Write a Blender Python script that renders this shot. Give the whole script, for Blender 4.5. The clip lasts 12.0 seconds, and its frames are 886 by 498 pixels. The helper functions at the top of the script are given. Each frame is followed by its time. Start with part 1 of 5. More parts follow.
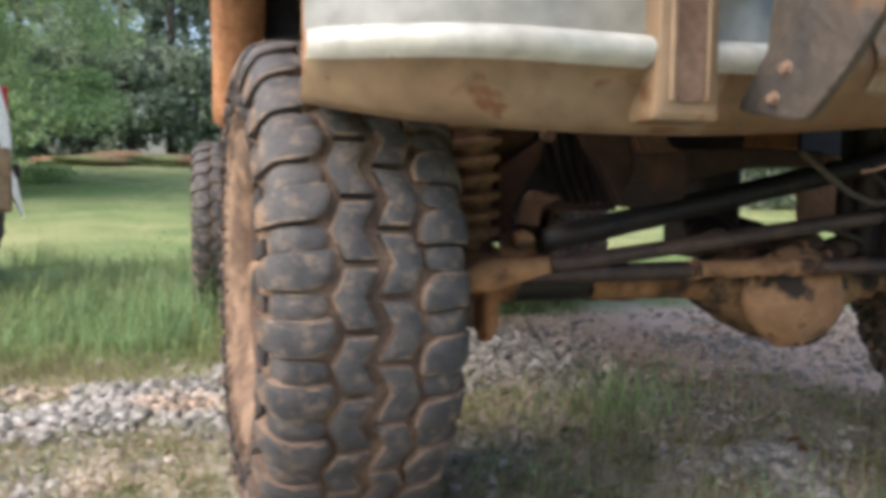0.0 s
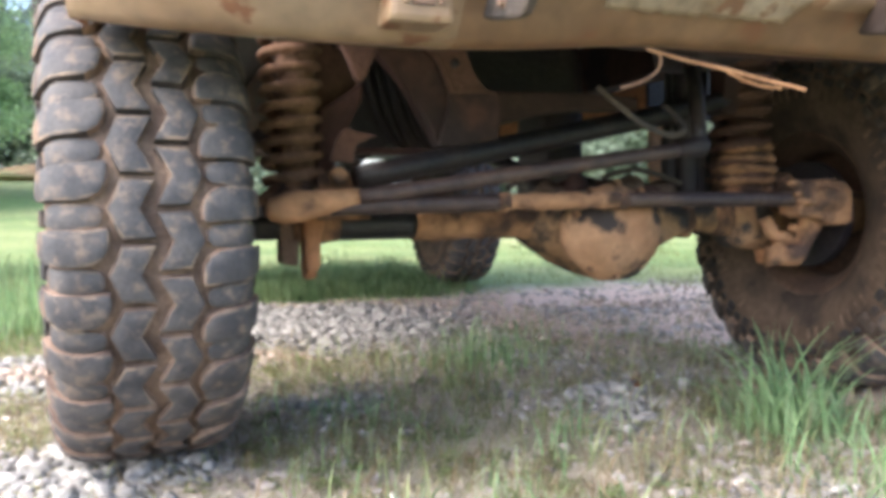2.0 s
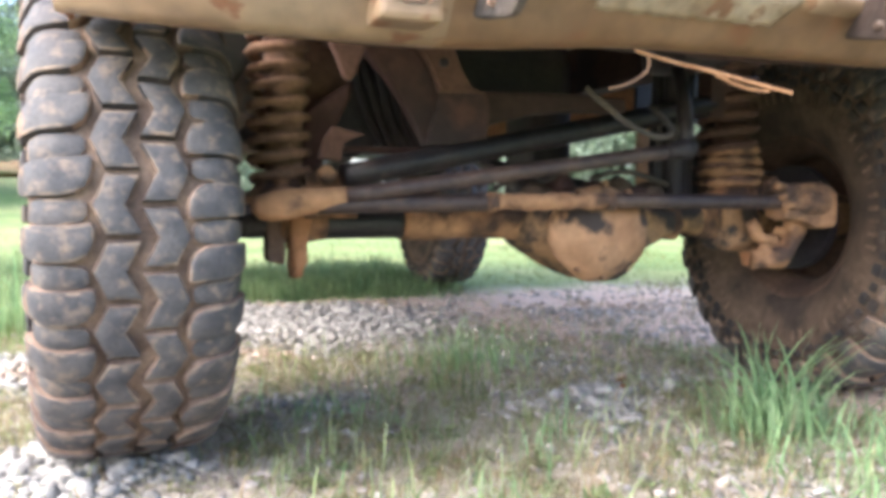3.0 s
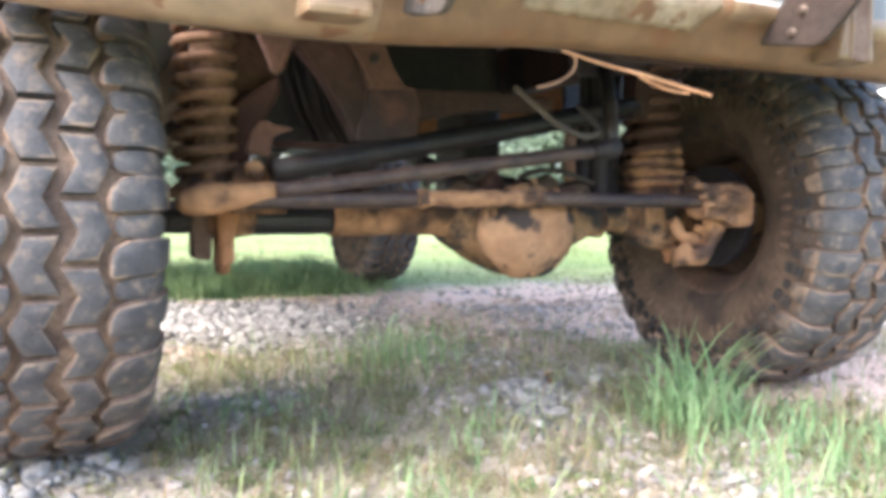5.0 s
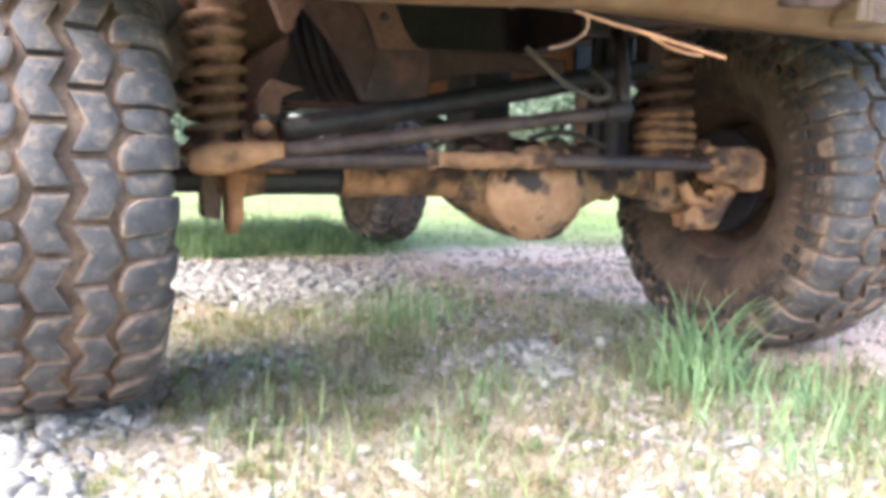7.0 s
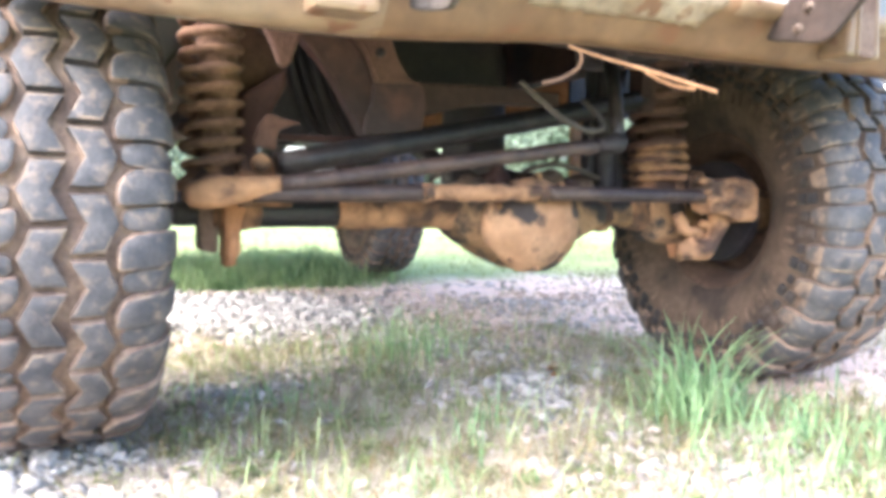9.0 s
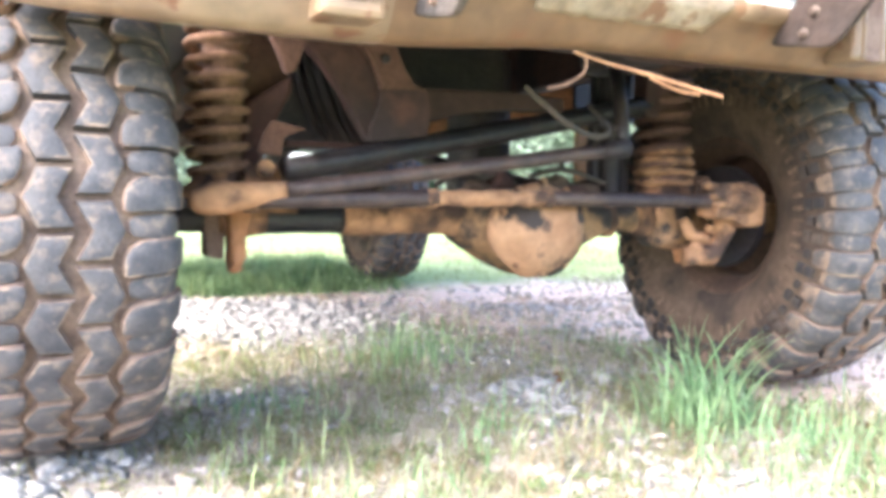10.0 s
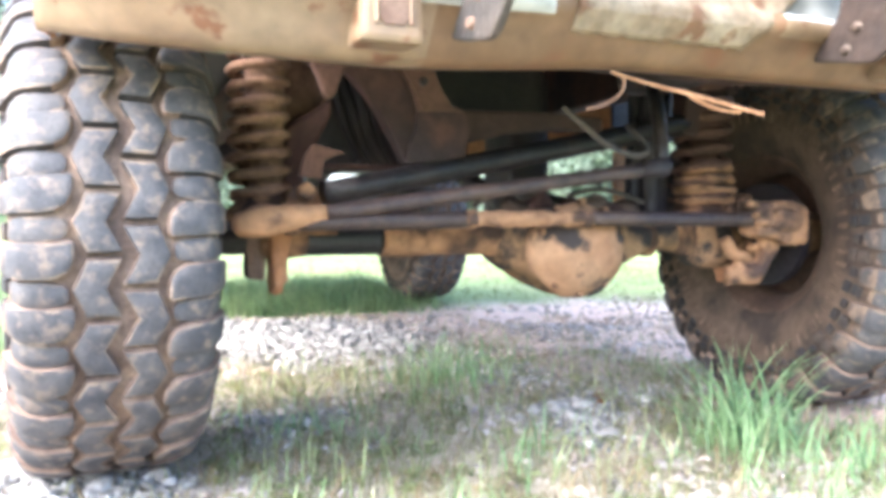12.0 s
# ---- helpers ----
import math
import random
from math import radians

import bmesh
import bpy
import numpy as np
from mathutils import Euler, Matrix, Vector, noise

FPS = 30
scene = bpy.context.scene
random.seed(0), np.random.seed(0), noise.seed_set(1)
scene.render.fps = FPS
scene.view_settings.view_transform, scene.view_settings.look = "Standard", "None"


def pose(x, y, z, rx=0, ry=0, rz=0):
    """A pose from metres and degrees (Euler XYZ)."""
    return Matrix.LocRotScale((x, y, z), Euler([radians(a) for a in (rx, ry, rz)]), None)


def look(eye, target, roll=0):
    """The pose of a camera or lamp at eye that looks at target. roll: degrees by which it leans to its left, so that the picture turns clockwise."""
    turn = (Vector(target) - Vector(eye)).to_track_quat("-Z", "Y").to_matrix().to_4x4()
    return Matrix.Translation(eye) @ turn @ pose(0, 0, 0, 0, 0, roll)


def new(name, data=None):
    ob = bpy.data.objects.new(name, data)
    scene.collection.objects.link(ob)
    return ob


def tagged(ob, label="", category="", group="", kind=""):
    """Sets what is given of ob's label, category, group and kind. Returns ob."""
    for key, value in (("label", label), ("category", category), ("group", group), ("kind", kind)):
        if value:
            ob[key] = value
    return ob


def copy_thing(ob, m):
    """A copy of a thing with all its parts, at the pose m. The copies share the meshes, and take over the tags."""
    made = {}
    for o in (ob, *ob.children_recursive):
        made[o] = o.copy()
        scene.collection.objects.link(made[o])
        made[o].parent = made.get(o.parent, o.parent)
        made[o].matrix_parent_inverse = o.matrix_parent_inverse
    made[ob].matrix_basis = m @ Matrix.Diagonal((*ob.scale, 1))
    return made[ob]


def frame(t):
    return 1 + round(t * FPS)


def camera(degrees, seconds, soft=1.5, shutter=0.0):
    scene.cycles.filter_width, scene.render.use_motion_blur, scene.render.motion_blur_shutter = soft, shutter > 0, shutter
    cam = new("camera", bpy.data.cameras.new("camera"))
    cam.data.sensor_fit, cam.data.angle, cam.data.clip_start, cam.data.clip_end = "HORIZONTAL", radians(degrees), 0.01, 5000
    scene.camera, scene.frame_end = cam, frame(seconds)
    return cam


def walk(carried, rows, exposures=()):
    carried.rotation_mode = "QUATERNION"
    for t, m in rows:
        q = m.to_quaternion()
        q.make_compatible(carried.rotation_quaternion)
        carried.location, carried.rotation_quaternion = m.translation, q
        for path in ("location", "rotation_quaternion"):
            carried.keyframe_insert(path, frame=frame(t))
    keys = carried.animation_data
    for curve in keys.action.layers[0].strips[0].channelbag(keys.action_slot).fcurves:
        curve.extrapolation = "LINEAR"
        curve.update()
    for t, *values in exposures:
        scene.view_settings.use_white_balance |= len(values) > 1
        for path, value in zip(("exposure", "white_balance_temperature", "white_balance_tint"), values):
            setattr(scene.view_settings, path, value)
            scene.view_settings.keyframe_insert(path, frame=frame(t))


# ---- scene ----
cam = camera(58.2, 12.0, soft=4.6, shutter=0.5)
# seconds, place, then degrees: turn to the right, tilt up, lean to the right
PATH = [
    (0.0, -0.965, -1.333, 0.567, 15.95, -4.05, -0.59),
    (0.2, -0.925, -1.323, 0.554, 16.51, -3.87, -0.97),
    (0.5, -0.889, -1.317, 0.538, 16.44, -5.51, -0.65),
    (0.7, -0.881, -1.359, 0.526, 14.67, -4.44, 3.98),
    (0.8, -0.850, -1.377, 0.515, 13.65, -1.79, 5.29),
    (0.9, -0.827, -1.373, 0.511, 13.09, -2.95, 4.49),
    (1.0, -0.806, -1.382, 0.494, 14.2, -4.40, 1.60),
    (1.2, -0.787, -1.416, 0.473, 15.62, -1.48, 0.55),
    (1.5, -0.784, -1.443, 0.444, 18.28, -4.02, -0.83),
    (2.0, -0.785, -1.451, 0.438, 20.37, -3.18, 0.75),
    (2.5, -0.785, -1.449, 0.437, 20.99, -3.03, 0.46),
    (4.5, -0.783, -1.452, 0.432, 23.38, -3.84, -0.20),
    (5.0, -0.783, -1.454, 0.432, 26.21, -3.23, -0.28),
    (5.5, -0.785, -1.457, 0.433, 27.78, -2.90, -0.84),
    (6.0, -0.783, -1.455, 0.433, 28.52, -7.65, -2.12),
    (6.5, -0.783, -1.454, 0.432, 27.78, -6.85, -1.86),
    (7.0, -0.785, -1.455, 0.433, 25.67, -6.03, -0.83),
    (9.0, -0.786, -1.459, 0.436, 25.88, -3.83, -0.59),
    (9.5, -0.786, -1.459, 0.437, 25.52, -3.77, -0.42),
    (10.0, -0.787, -1.458, 0.437, 25.54, -3.46, -0.44),
    (10.5, -0.785, -1.458, 0.436, 25.27, -3.09, -0.42),
    (11.0, -0.787, -1.459, 0.437, 24.97, -2.61, -0.26),
    (11.2, -0.789, -1.467, 0.458, 22.80, -2.07, -0.09),
    (11.5, -0.793, -1.459, 0.441, 22.51, -0.43, -0.15),
    (12.0, -0.790, -1.461, 0.440, 22.81, -2.08, 0.07),
]
walk(cam, [(t, pose(x, y, z, 0, 0, -turn) @ pose(0, 0, 0, 90 + tilt) @ pose(0, 0, 0, 0, 0, -lean)) for t, x, y, z, turn, tilt, lean in PATH],
     exposures=[(0.0, 0.75, 6300, 10), (0.5, 1.10, 5950, 8), (1.5, 1.47, 5950, 10), (2.5, 1.87, 5900, 11), (4.5, 2.11, 5900, 11), (5.5, 2.30, 5850, 12), (6.2, 1.90, 5750, 9), (7.0, 2.32, 5850, 12), (9.0, 2.79, 5780, 12), (10.7, 2.88, 5780, 12), (12.0, 2.72, 5600, 10)])

# ---- light: a bright day under thin cloud ----
world = bpy.data.worlds.new("sky")
scene.world = world
world.use_nodes = True
wn = world.node_tree.nodes
sky = wn.new("ShaderNodeTexSky")
sky.sky_type, sky.sun_disc = "NISHITA", False
sky.sun_elevation, sky.sun_rotation = radians(43), radians(256)
sky.air_density, sky.dust_density, sky.ozone_density = 1.0, 5.0, 1.0
world.node_tree.links.new(sky.outputs[0], wn["Background"].inputs[0])
wn["Background"].inputs[1].default_value = 0.205
sun = new("sun", bpy.data.lights.new("sun", "SUN"))
sun.data.energy, sun.data.angle, sun.data.color = 0.85, radians(105), (1.0, 0.96, 0.90)
sun.matrix_world = look((-7.0, -1.7, 6.8), (0, 0, 0))


# ---- materials ----
def material(name, base, other=None, scale=8.0, rough=0.8, metal=0.0, bump=0.3, fine=60.0, spread=(0.4, 0.62), third=None, third_scale=3.0,
             third_spread=(0.55, 0.65), per="", distance=0.01):
    """Two colours mixed by noise, a third in patches, brightness varied by fine grain, and relief."""
    mat = bpy.data.materials.new(name)
    mat.use_nodes = True
    nodes, links = mat.node_tree.nodes, mat.node_tree.links
    bsdf = nodes["Principled BSDF"]
    bsdf.inputs["Roughness"].default_value, bsdf.inputs["Metallic"].default_value = rough, metal
    coord = nodes.new("ShaderNodeTexCoord")

    def noise_fac(sc, lo, hi, detail=5.0):
        n, r = nodes.new("ShaderNodeTexNoise"), nodes.new("ShaderNodeMapRange")
        n.inputs["Scale"].default_value, n.inputs["Detail"].default_value = sc, detail
        links.new(coord.outputs["Object"], n.inputs["Vector"])
        r.inputs[1].default_value, r.inputs[2].default_value = lo, hi
        links.new(n.outputs["Fac"], r.inputs[0])
        return n, r.outputs[0]

    def mix(fac, a, b, kind="MIX"):
        m = nodes.new("ShaderNodeMix")
        m.data_type, m.blend_type = "RGBA", kind
        for sock, value in ((m.inputs[0], fac), (m.inputs[6], a), (m.inputs[7], b)):
            if hasattr(value, "links"):
                links.new(value, sock)
            elif isinstance(value, tuple):
                sock.default_value = (*value, 1.0)
            else:
                sock.default_value = value
        return m.outputs[2]

    colour = base
    if other:
        colour = mix(noise_fac(scale, *spread)[1], colour, other)
    if third:
        colour = mix(noise_fac(third_scale, *third_spread)[1], colour, third)
    if per:
        source = nodes.new("ShaderNodeNewGeometry" if per == "island" else "ShaderNodeObjectInfo")
        ramp = nodes.new("ShaderNodeMapRange")
        ramp.inputs[3].default_value, ramp.inputs[4].default_value = 0.55, 1.25
        links.new(source.outputs["Random Per Island" if per == "island" else "Random"], ramp.inputs[0])
        grey = nodes.new("ShaderNodeCombineColor")
        for i in range(3):
            links.new(ramp.outputs[0], grey.inputs[i])
        colour = mix(1.0, colour, grey.outputs[0], "MULTIPLY")
    grain, fac = noise_fac(fine, 0.25, 0.75, 3.0)
    shade = mix(fac, (0.72, 0.72, 0.72), (1.2, 1.2, 1.2))
    colour = mix(1.0, colour, shade, "MULTIPLY")
    links.new(colour, bsdf.inputs["Base Color"])
    if bump:
        b = nodes.new("ShaderNodeBump")
        b.inputs["Strength"].default_value, b.inputs["Distance"].default_value = bump, distance
        links.new(grain.outputs["Fac"], b.inputs["Height"])
        links.new(b.outputs[0], bsdf.inputs["Normal"])
    return mat


def leafy(name, base, tip, scale=30.0, rough=0.55):
    """Thin leaves and blades: two greens by noise, varied leaf by leaf, some light passing through."""
    mat = material(name, base, tip, scale=scale, rough=rough, bump=0.0, per="island", fine=90.0)
    nodes, links = mat.node_tree.nodes, mat.node_tree.links
    bsdf = nodes["Principled BSDF"]
    through_leaf = nodes.new("ShaderNodeBsdfTranslucent")
    both = nodes.new("ShaderNodeMixShader")
    both.inputs[0].default_value = 0.5
    links.new(bsdf.inputs["Base Color"].links[0].from_socket, through_leaf.inputs[0])
    links.new(bsdf.outputs[0], both.inputs[1])
    links.new(through_leaf.outputs[0], both.inputs[2])
    links.new(both.outputs[0], nodes["Material Output"].inputs[0])
    return mat


RUBBER = material("dusty_rubber", (0.047, 0.0475, 0.055), (0.094, 0.088, 0.090), 28, 0.70, 0, 0.45, 240, (0.36, 0.64), (0.205, 0.155, 0.122), 50, (0.53, 0.73), distance=0.004)
RUBBER_EDGE = material("dusted_rubber_edge", (0.072, 0.069, 0.072), (0.25, 0.185, 0.135), 30, 0.8, 0, 0.3, 200, (0.48, 0.66), distance=0.004)
SHOULDER_DUST = material("dust_over_tread_shoulder", (0.070, 0.062, 0.060), (0.22, 0.150, 0.105), 34, 0.9, 0, 0.45, 180, (0.44, 0.64), distance=0.004)
SIDE_RIB = material("mud_on_sidewall_ribs", (0.085, 0.056, 0.040), (0.19, 0.125, 0.085), 18, 0.9, 0, 0.4, 80, distance=0.004)
# dark rubber; on the tread flanks it also carries painted shade
RUBBER_SHADE = material("dark_rubber_with_shade", (0.030, 0.028, 0.030), (0.085, 0.062, 0.050), 26, 0.85, 0, 0.3, 160, (0.42, 0.68), distance=0.004)
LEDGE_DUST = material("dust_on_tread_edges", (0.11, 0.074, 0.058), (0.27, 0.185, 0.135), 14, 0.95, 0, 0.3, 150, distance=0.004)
GROOVE_MUD = material("mud_packed_in_tread", (0.105, 0.071, 0.055), (0.25, 0.175, 0.128), 14, 0.95, 0, 0.5, 150, distance=0.006)
SIDEWALL = material("muddy_shaded_sidewall", (0.055, 0.038, 0.030), (0.125, 0.084, 0.059), 12, 0.9, 0, 0.4, 60, distance=0.006)
MUD = material("dried_tan_mud", (0.39, 0.212, 0.113), (0.25, 0.133, 0.073), 13, 0.95, 0, 0.45, 42, (0.38, 0.62), (0.070, 0.042, 0.032), 14, (0.45, 0.60))
OUTER_WALL = material("tan_mud_on_tyre_side", (0.125, 0.080, 0.056), (0.28, 0.185, 0.125), 16, 0.95, 0, 0.6, 60, (0.42, 0.6), distance=0.008)
MUDDY_BLACK = material("mud_splashed_black_paint", (0.030, 0.026, 0.026), (0.28, 0.165, 0.085), 10, 0.7, 0, 0.5, 90, (0.47, 0.56))
BROWN_STEEL = material("brown_dusted_steel", (0.046, 0.0225, 0.020), (0.078, 0.037, 0.030), 9, 0.85, 0, 0.3, 50, third=(0.028, 0.018, 0.019), third_scale=6)
PLATE_BROWN = material("rust_brown_plate", (0.025, 0.016, 0.0125), (0.044, 0.027, 0.020), 12, 0.8, 0, 0.3, 70)
# darker copy of the brown steel, the crossmember's shade in its colour
SHADED_STEEL = material("shaded_brown_steel", (0.026, 0.0145, 0.014), (0.044, 0.023, 0.020), 9, 0.85, 0, 0.3, 50)
RED_STEEL = material("red_brown_dusted_steel", (0.050, 0.021, 0.018), (0.080, 0.034, 0.026), 10, 0.85, 0, 0.3, 60)
RIM_DUST = material("brown_dust_on_rim", (0.075, 0.044, 0.032), (0.125, 0.075, 0.052), 15, 0.85, 0, 0.3, 80)
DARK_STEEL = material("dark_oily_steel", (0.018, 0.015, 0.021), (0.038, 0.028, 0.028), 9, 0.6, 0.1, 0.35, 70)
ROD_BLACK = material("black_painted_rod", (0.016, 0.016, 0.020), (0.045, 0.034, 0.032), 13, 0.42, 0.1, 0.3, 80, (0.45, 0.7))
ROD_BROWN = material("brown_stained_rod", (0.040, 0.028, 0.030), (0.085, 0.056, 0.046), 15, 0.5, 0.1, 0.3, 80)
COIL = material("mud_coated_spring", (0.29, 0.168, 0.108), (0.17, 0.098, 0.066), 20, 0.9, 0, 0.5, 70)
BEAD_HIGHLIGHT = material("white_bead_highlight", (0.52, 0.525, 0.50), (0.40, 0.39, 0.35), 7, 0.25, 0, 0.08, 30, (0.4, 0.7), (0.25, 0.14, 0.08), 30, (0.68, 0.73))
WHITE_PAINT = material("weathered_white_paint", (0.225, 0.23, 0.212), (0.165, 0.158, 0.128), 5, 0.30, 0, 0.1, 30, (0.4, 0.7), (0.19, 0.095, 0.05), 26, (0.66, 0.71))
ORANGE_DUST = material("orange_tan_dust_on_paint", (0.150, 0.082, 0.038), (0.195, 0.118, 0.064), 6, 0.55, 0, 0.12, 30, (0.35, 0.7), (0.14, 0.062, 0.028), 15, (0.60, 0.72))
TAN_PAINT = material("paint_under_tan_dust", (0.188, 0.120, 0.069), (0.27, 0.195, 0.126), 6, 0.40, 0, 0.12, 30, (0.35, 0.7), (0.150, 0.068, 0.034), 24, (0.61, 0.70))
FLAKED_PAINT = material("flaked_white_paint", (0.20, 0.138, 0.082), (0.29, 0.230, 0.160), 16, 0.7, 0, 0.4, 60, (0.38, 0.6), (0.155, 0.080, 0.040), 21, (0.57, 0.64))
SMOOTH_MUD = material("smooth_tan_mud", (0.46, 0.255, 0.135), (0.38, 0.20, 0.10), 9, 0.9, 0, 0.25, 40, third=(0.20, 0.11, 0.065), third_scale=14, third_spread=(0.60, 0.68))
RUST_MUD = material("orange_mud_film", (0.42, 0.20, 0.095), (0.30, 0.14, 0.07), 8, 0.9, 0, 0.4, 60)
GREY_STEEL = material("grey_scuffed_plate", (0.058, 0.053, 0.052), (0.092, 0.074, 0.062), 11, 0.6, 0.2, 0.3, 80, third=(0.15, 0.088, 0.052), third_scale=7)
BOLT_BROWN = material("rust_worn_bolt", (0.085, 0.060, 0.048), (0.15, 0.11, 0.088), 60, 0.5, 0.3, 0.3, 90)
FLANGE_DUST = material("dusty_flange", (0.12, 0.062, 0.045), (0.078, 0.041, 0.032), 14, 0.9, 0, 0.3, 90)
PATCHY_MUD = material("mud_flaking_off_black", (0.32, 0.172, 0.092), (0.38, 0.228, 0.13), 7, 0.95, 0, 0.35, 40, (0.4, 0.65), (0.040, 0.032, 0.030), 11, (0.52, 0.60))
RUST_STEEL = material("rusted_recess", (0.125, 0.073, 0.052), (0.185, 0.122, 0.09), 14, 0.9, 0, 0.2, 90)
TWIG = material("bare_tan_strip", (0.50, 0.27, 0.14), (0.36, 0.18, 0.09), 20, 0.8, 0, 0.3, 120)
HOSE = material("grey_rubber_hose", (0.048, 0.042, 0.041), (0.090, 0.070, 0.056), 18, 0.75, 0, 0.2, 100)
DUSTY_STONE = material("soil_dusted_stone", (0.47, 0.425, 0.39), (0.37, 0.33, 0.305), 22, 0.95, 0, 0.4, 180, per="island", third=(0.50, 0.37, 0.29), third_scale=3.0, third_spread=(0.5, 0.65))
STONE_PIECE = material("pale_limestone_piece", (0.48, 0.45, 0.415), (0.355, 0.335, 0.305), 1.3, 0.9, 0, 0.35, 7, per="object", distance=0.1)
STONE = material("pale_limestone", (0.42, 0.40, 0.375), (0.31, 0.295, 0.275), 22, 0.9, 0, 0.4, 180, per="island", third=(0.50, 0.36, 0.27), third_scale=2.2, third_spread=(0.62, 0.72))
GRASS = leafy("grass_blades", (0.24, 0.30, 0.125), (0.38, 0.40, 0.19), 3)
FIELD_GRASS = leafy("sunny_field_grass", (0.30, 0.40, 0.14), (0.46, 0.48, 0.22), 0.5)
TUFT_GRASS = leafy("fresh_grass_tuft", (0.25, 0.42, 0.19), (0.40, 0.53, 0.28), 9)
SPRIG = leafy("yellow_green_sprigs", (0.33, 0.42, 0.20), (0.50, 0.49, 0.27), 2.2)
THATCH = leafy("matted_old_grass", (0.37, 0.365, 0.23), (0.48, 0.44, 0.31), 6)
STRAW = leafy("dry_straw", (0.35, 0.29, 0.17), (0.30, 0.225, 0.13), 9)
WEED = leafy("weed_leaves", (0.25, 0.31, 0.14), (0.40, 0.39, 0.21), 5)
TURF = leafy("short_turf", (0.19, 0.30, 0.095), (0.46, 0.49, 0.225), 1.7)
TALL_GRASS = leafy("rough_tall_grass", (0.155, 0.28, 0.115), (0.41, 0.48, 0.22), 1.6)
# darker green for grass under the truck, its shade put into the colour
SHADE_GRASS = leafy("grass_darkened_by_shade", (0.17, 0.28, 0.125), (0.29, 0.39, 0.18), 4)
LEAF = leafy("broad_leaves", (0.38, 0.52, 0.25), (0.56, 0.69, 0.37), 0.9)
PINE = leafy("dark_pine_foliage", (0.29, 0.37, 0.29), (0.41, 0.49, 0.37), 0.6)
BARK = material("grey_bark", (0.075, 0.06, 0.05), (0.13, 0.11, 0.09), 5, 0.95, 0, 0.6, 30, distance=0.03)
DEAD_LEAF = material("dead_brown_leaf", (0.33, 0.13, 0.055), (0.22, 0.09, 0.04), 40, 0.8, 0, 0.2, 150)
GLASS_DARK = material("dark_tinted_glass", (0.02, 0.022, 0.025), None, 5, 0.08, 0, 0)
RED_LENS = material("red_lens", (0.5, 0.03, 0.03), None, 5, 0.2, 0, 0)
CHROME = material("dull_chrome", (0.62, 0.62, 0.62), (0.45, 0.43, 0.41), 6, 0.25, 0.9, 0.1, 40)
CAR_WHITE = material("clean_white_paint", (0.78, 0.79, 0.80), (0.74, 0.75, 0.76), 3, 0.3, 0, 0)
CAR_DARK = material("dark_trim", (0.03, 0.03, 0.032), (0.05, 0.045, 0.042), 8, 0.7, 0, 0.2)
BRICK_FAR = material("far_pinkish_brick", (0.66, 0.44, 0.38), (0.78, 0.66, 0.60), 1.2, 0.9, 0, 0)
FASCIA = material("faded_red_board", (0.72, 0.33, 0.28), (0.80, 0.50, 0.45), 1.0, 0.8, 0, 0)
DRY_BANK = material("dry_reddish_bank", (0.24, 0.14, 0.08), (0.17, 0.20, 0.085), 0.9, 0.95, 0, 0.6, 7, (0.40, 0.58), distance=0.15)


# ---- building blocks ----
def part(name, bm, mat, parent=None, label="", smooth=False):
    me = bm
    if isinstance(bm, bmesh.types.BMesh):
        me = bpy.data.meshes.new(name)
        bmesh.ops.recalc_face_normals(bm, faces=bm.faces)
        bm.to_mesh(me)
        bm.free()
    for m in mat if isinstance(mat, (list, tuple)) else (mat,):
        me.materials.append(m)
    if smooth:
        me.shade_smooth()
    ob = new(name, me)
    ob.parent = parent
    return tagged(ob, label)


def thing(name, label, category, m=None, group="", kind=""):
    ob = new(name)
    ob.empty_display_size = 0.1
    if m is not None:
        ob.matrix_basis = m
    return tagged(ob, label, category, group, kind)


def arrays(name, verts, tris, slots=None):
    """A mesh from numpy arrays of points and triangles."""
    me = bpy.data.meshes.new(name)
    verts, tris = np.asarray(verts, np.float32), np.asarray(tris, np.int32)
    me.vertices.add(len(verts))
    me.vertices.foreach_set("co", verts.ravel())
    me.loops.add(tris.size)
    me.loops.foreach_set("vertex_index", tris.ravel())
    me.polygons.add(len(tris))
    me.polygons.foreach_set("loop_start", np.arange(0, tris.size, 3, dtype=np.int32))
    if slots is not None:
        me.polygons.foreach_set("material_index", np.asarray(slots, np.int32))
    me.update(calc_edges=True)
    me.validate()
    return me


def lumpy(bm, amount, scale=12.0, seed=0.0):
    """Uneven skin, as of dried mud."""
    for v in bm.verts:
        v.co += noise.noise_vector(v.co * scale + Vector((seed, seed * 2, 0))) * amount
    return bm


def box(size, centre, bevel=0.006, m=None, bm=None):
    """A bevelled block; m turns it about its centre."""
    one = bmesh.new()
    bmesh.ops.create_cube(one, size=1.0)
    bmesh.ops.scale(one, vec=size, verts=one.verts)
    if bevel:
        bmesh.ops.bevel(one, geom=one.edges[:], offset=bevel, segments=2, affect="EDGES", profile=0.6)
    one.transform(Matrix.Translation(centre) @ (m or Matrix.Identity(4)))
    return join(bm, one)


def join(bm, one):
    if bm is None:
        return one
    me = bpy.data.meshes.new("joined")
    one.to_mesh(me)
    one.free()
    bm.from_mesh(me)
    bpy.data.meshes.remove(me)
    return bm


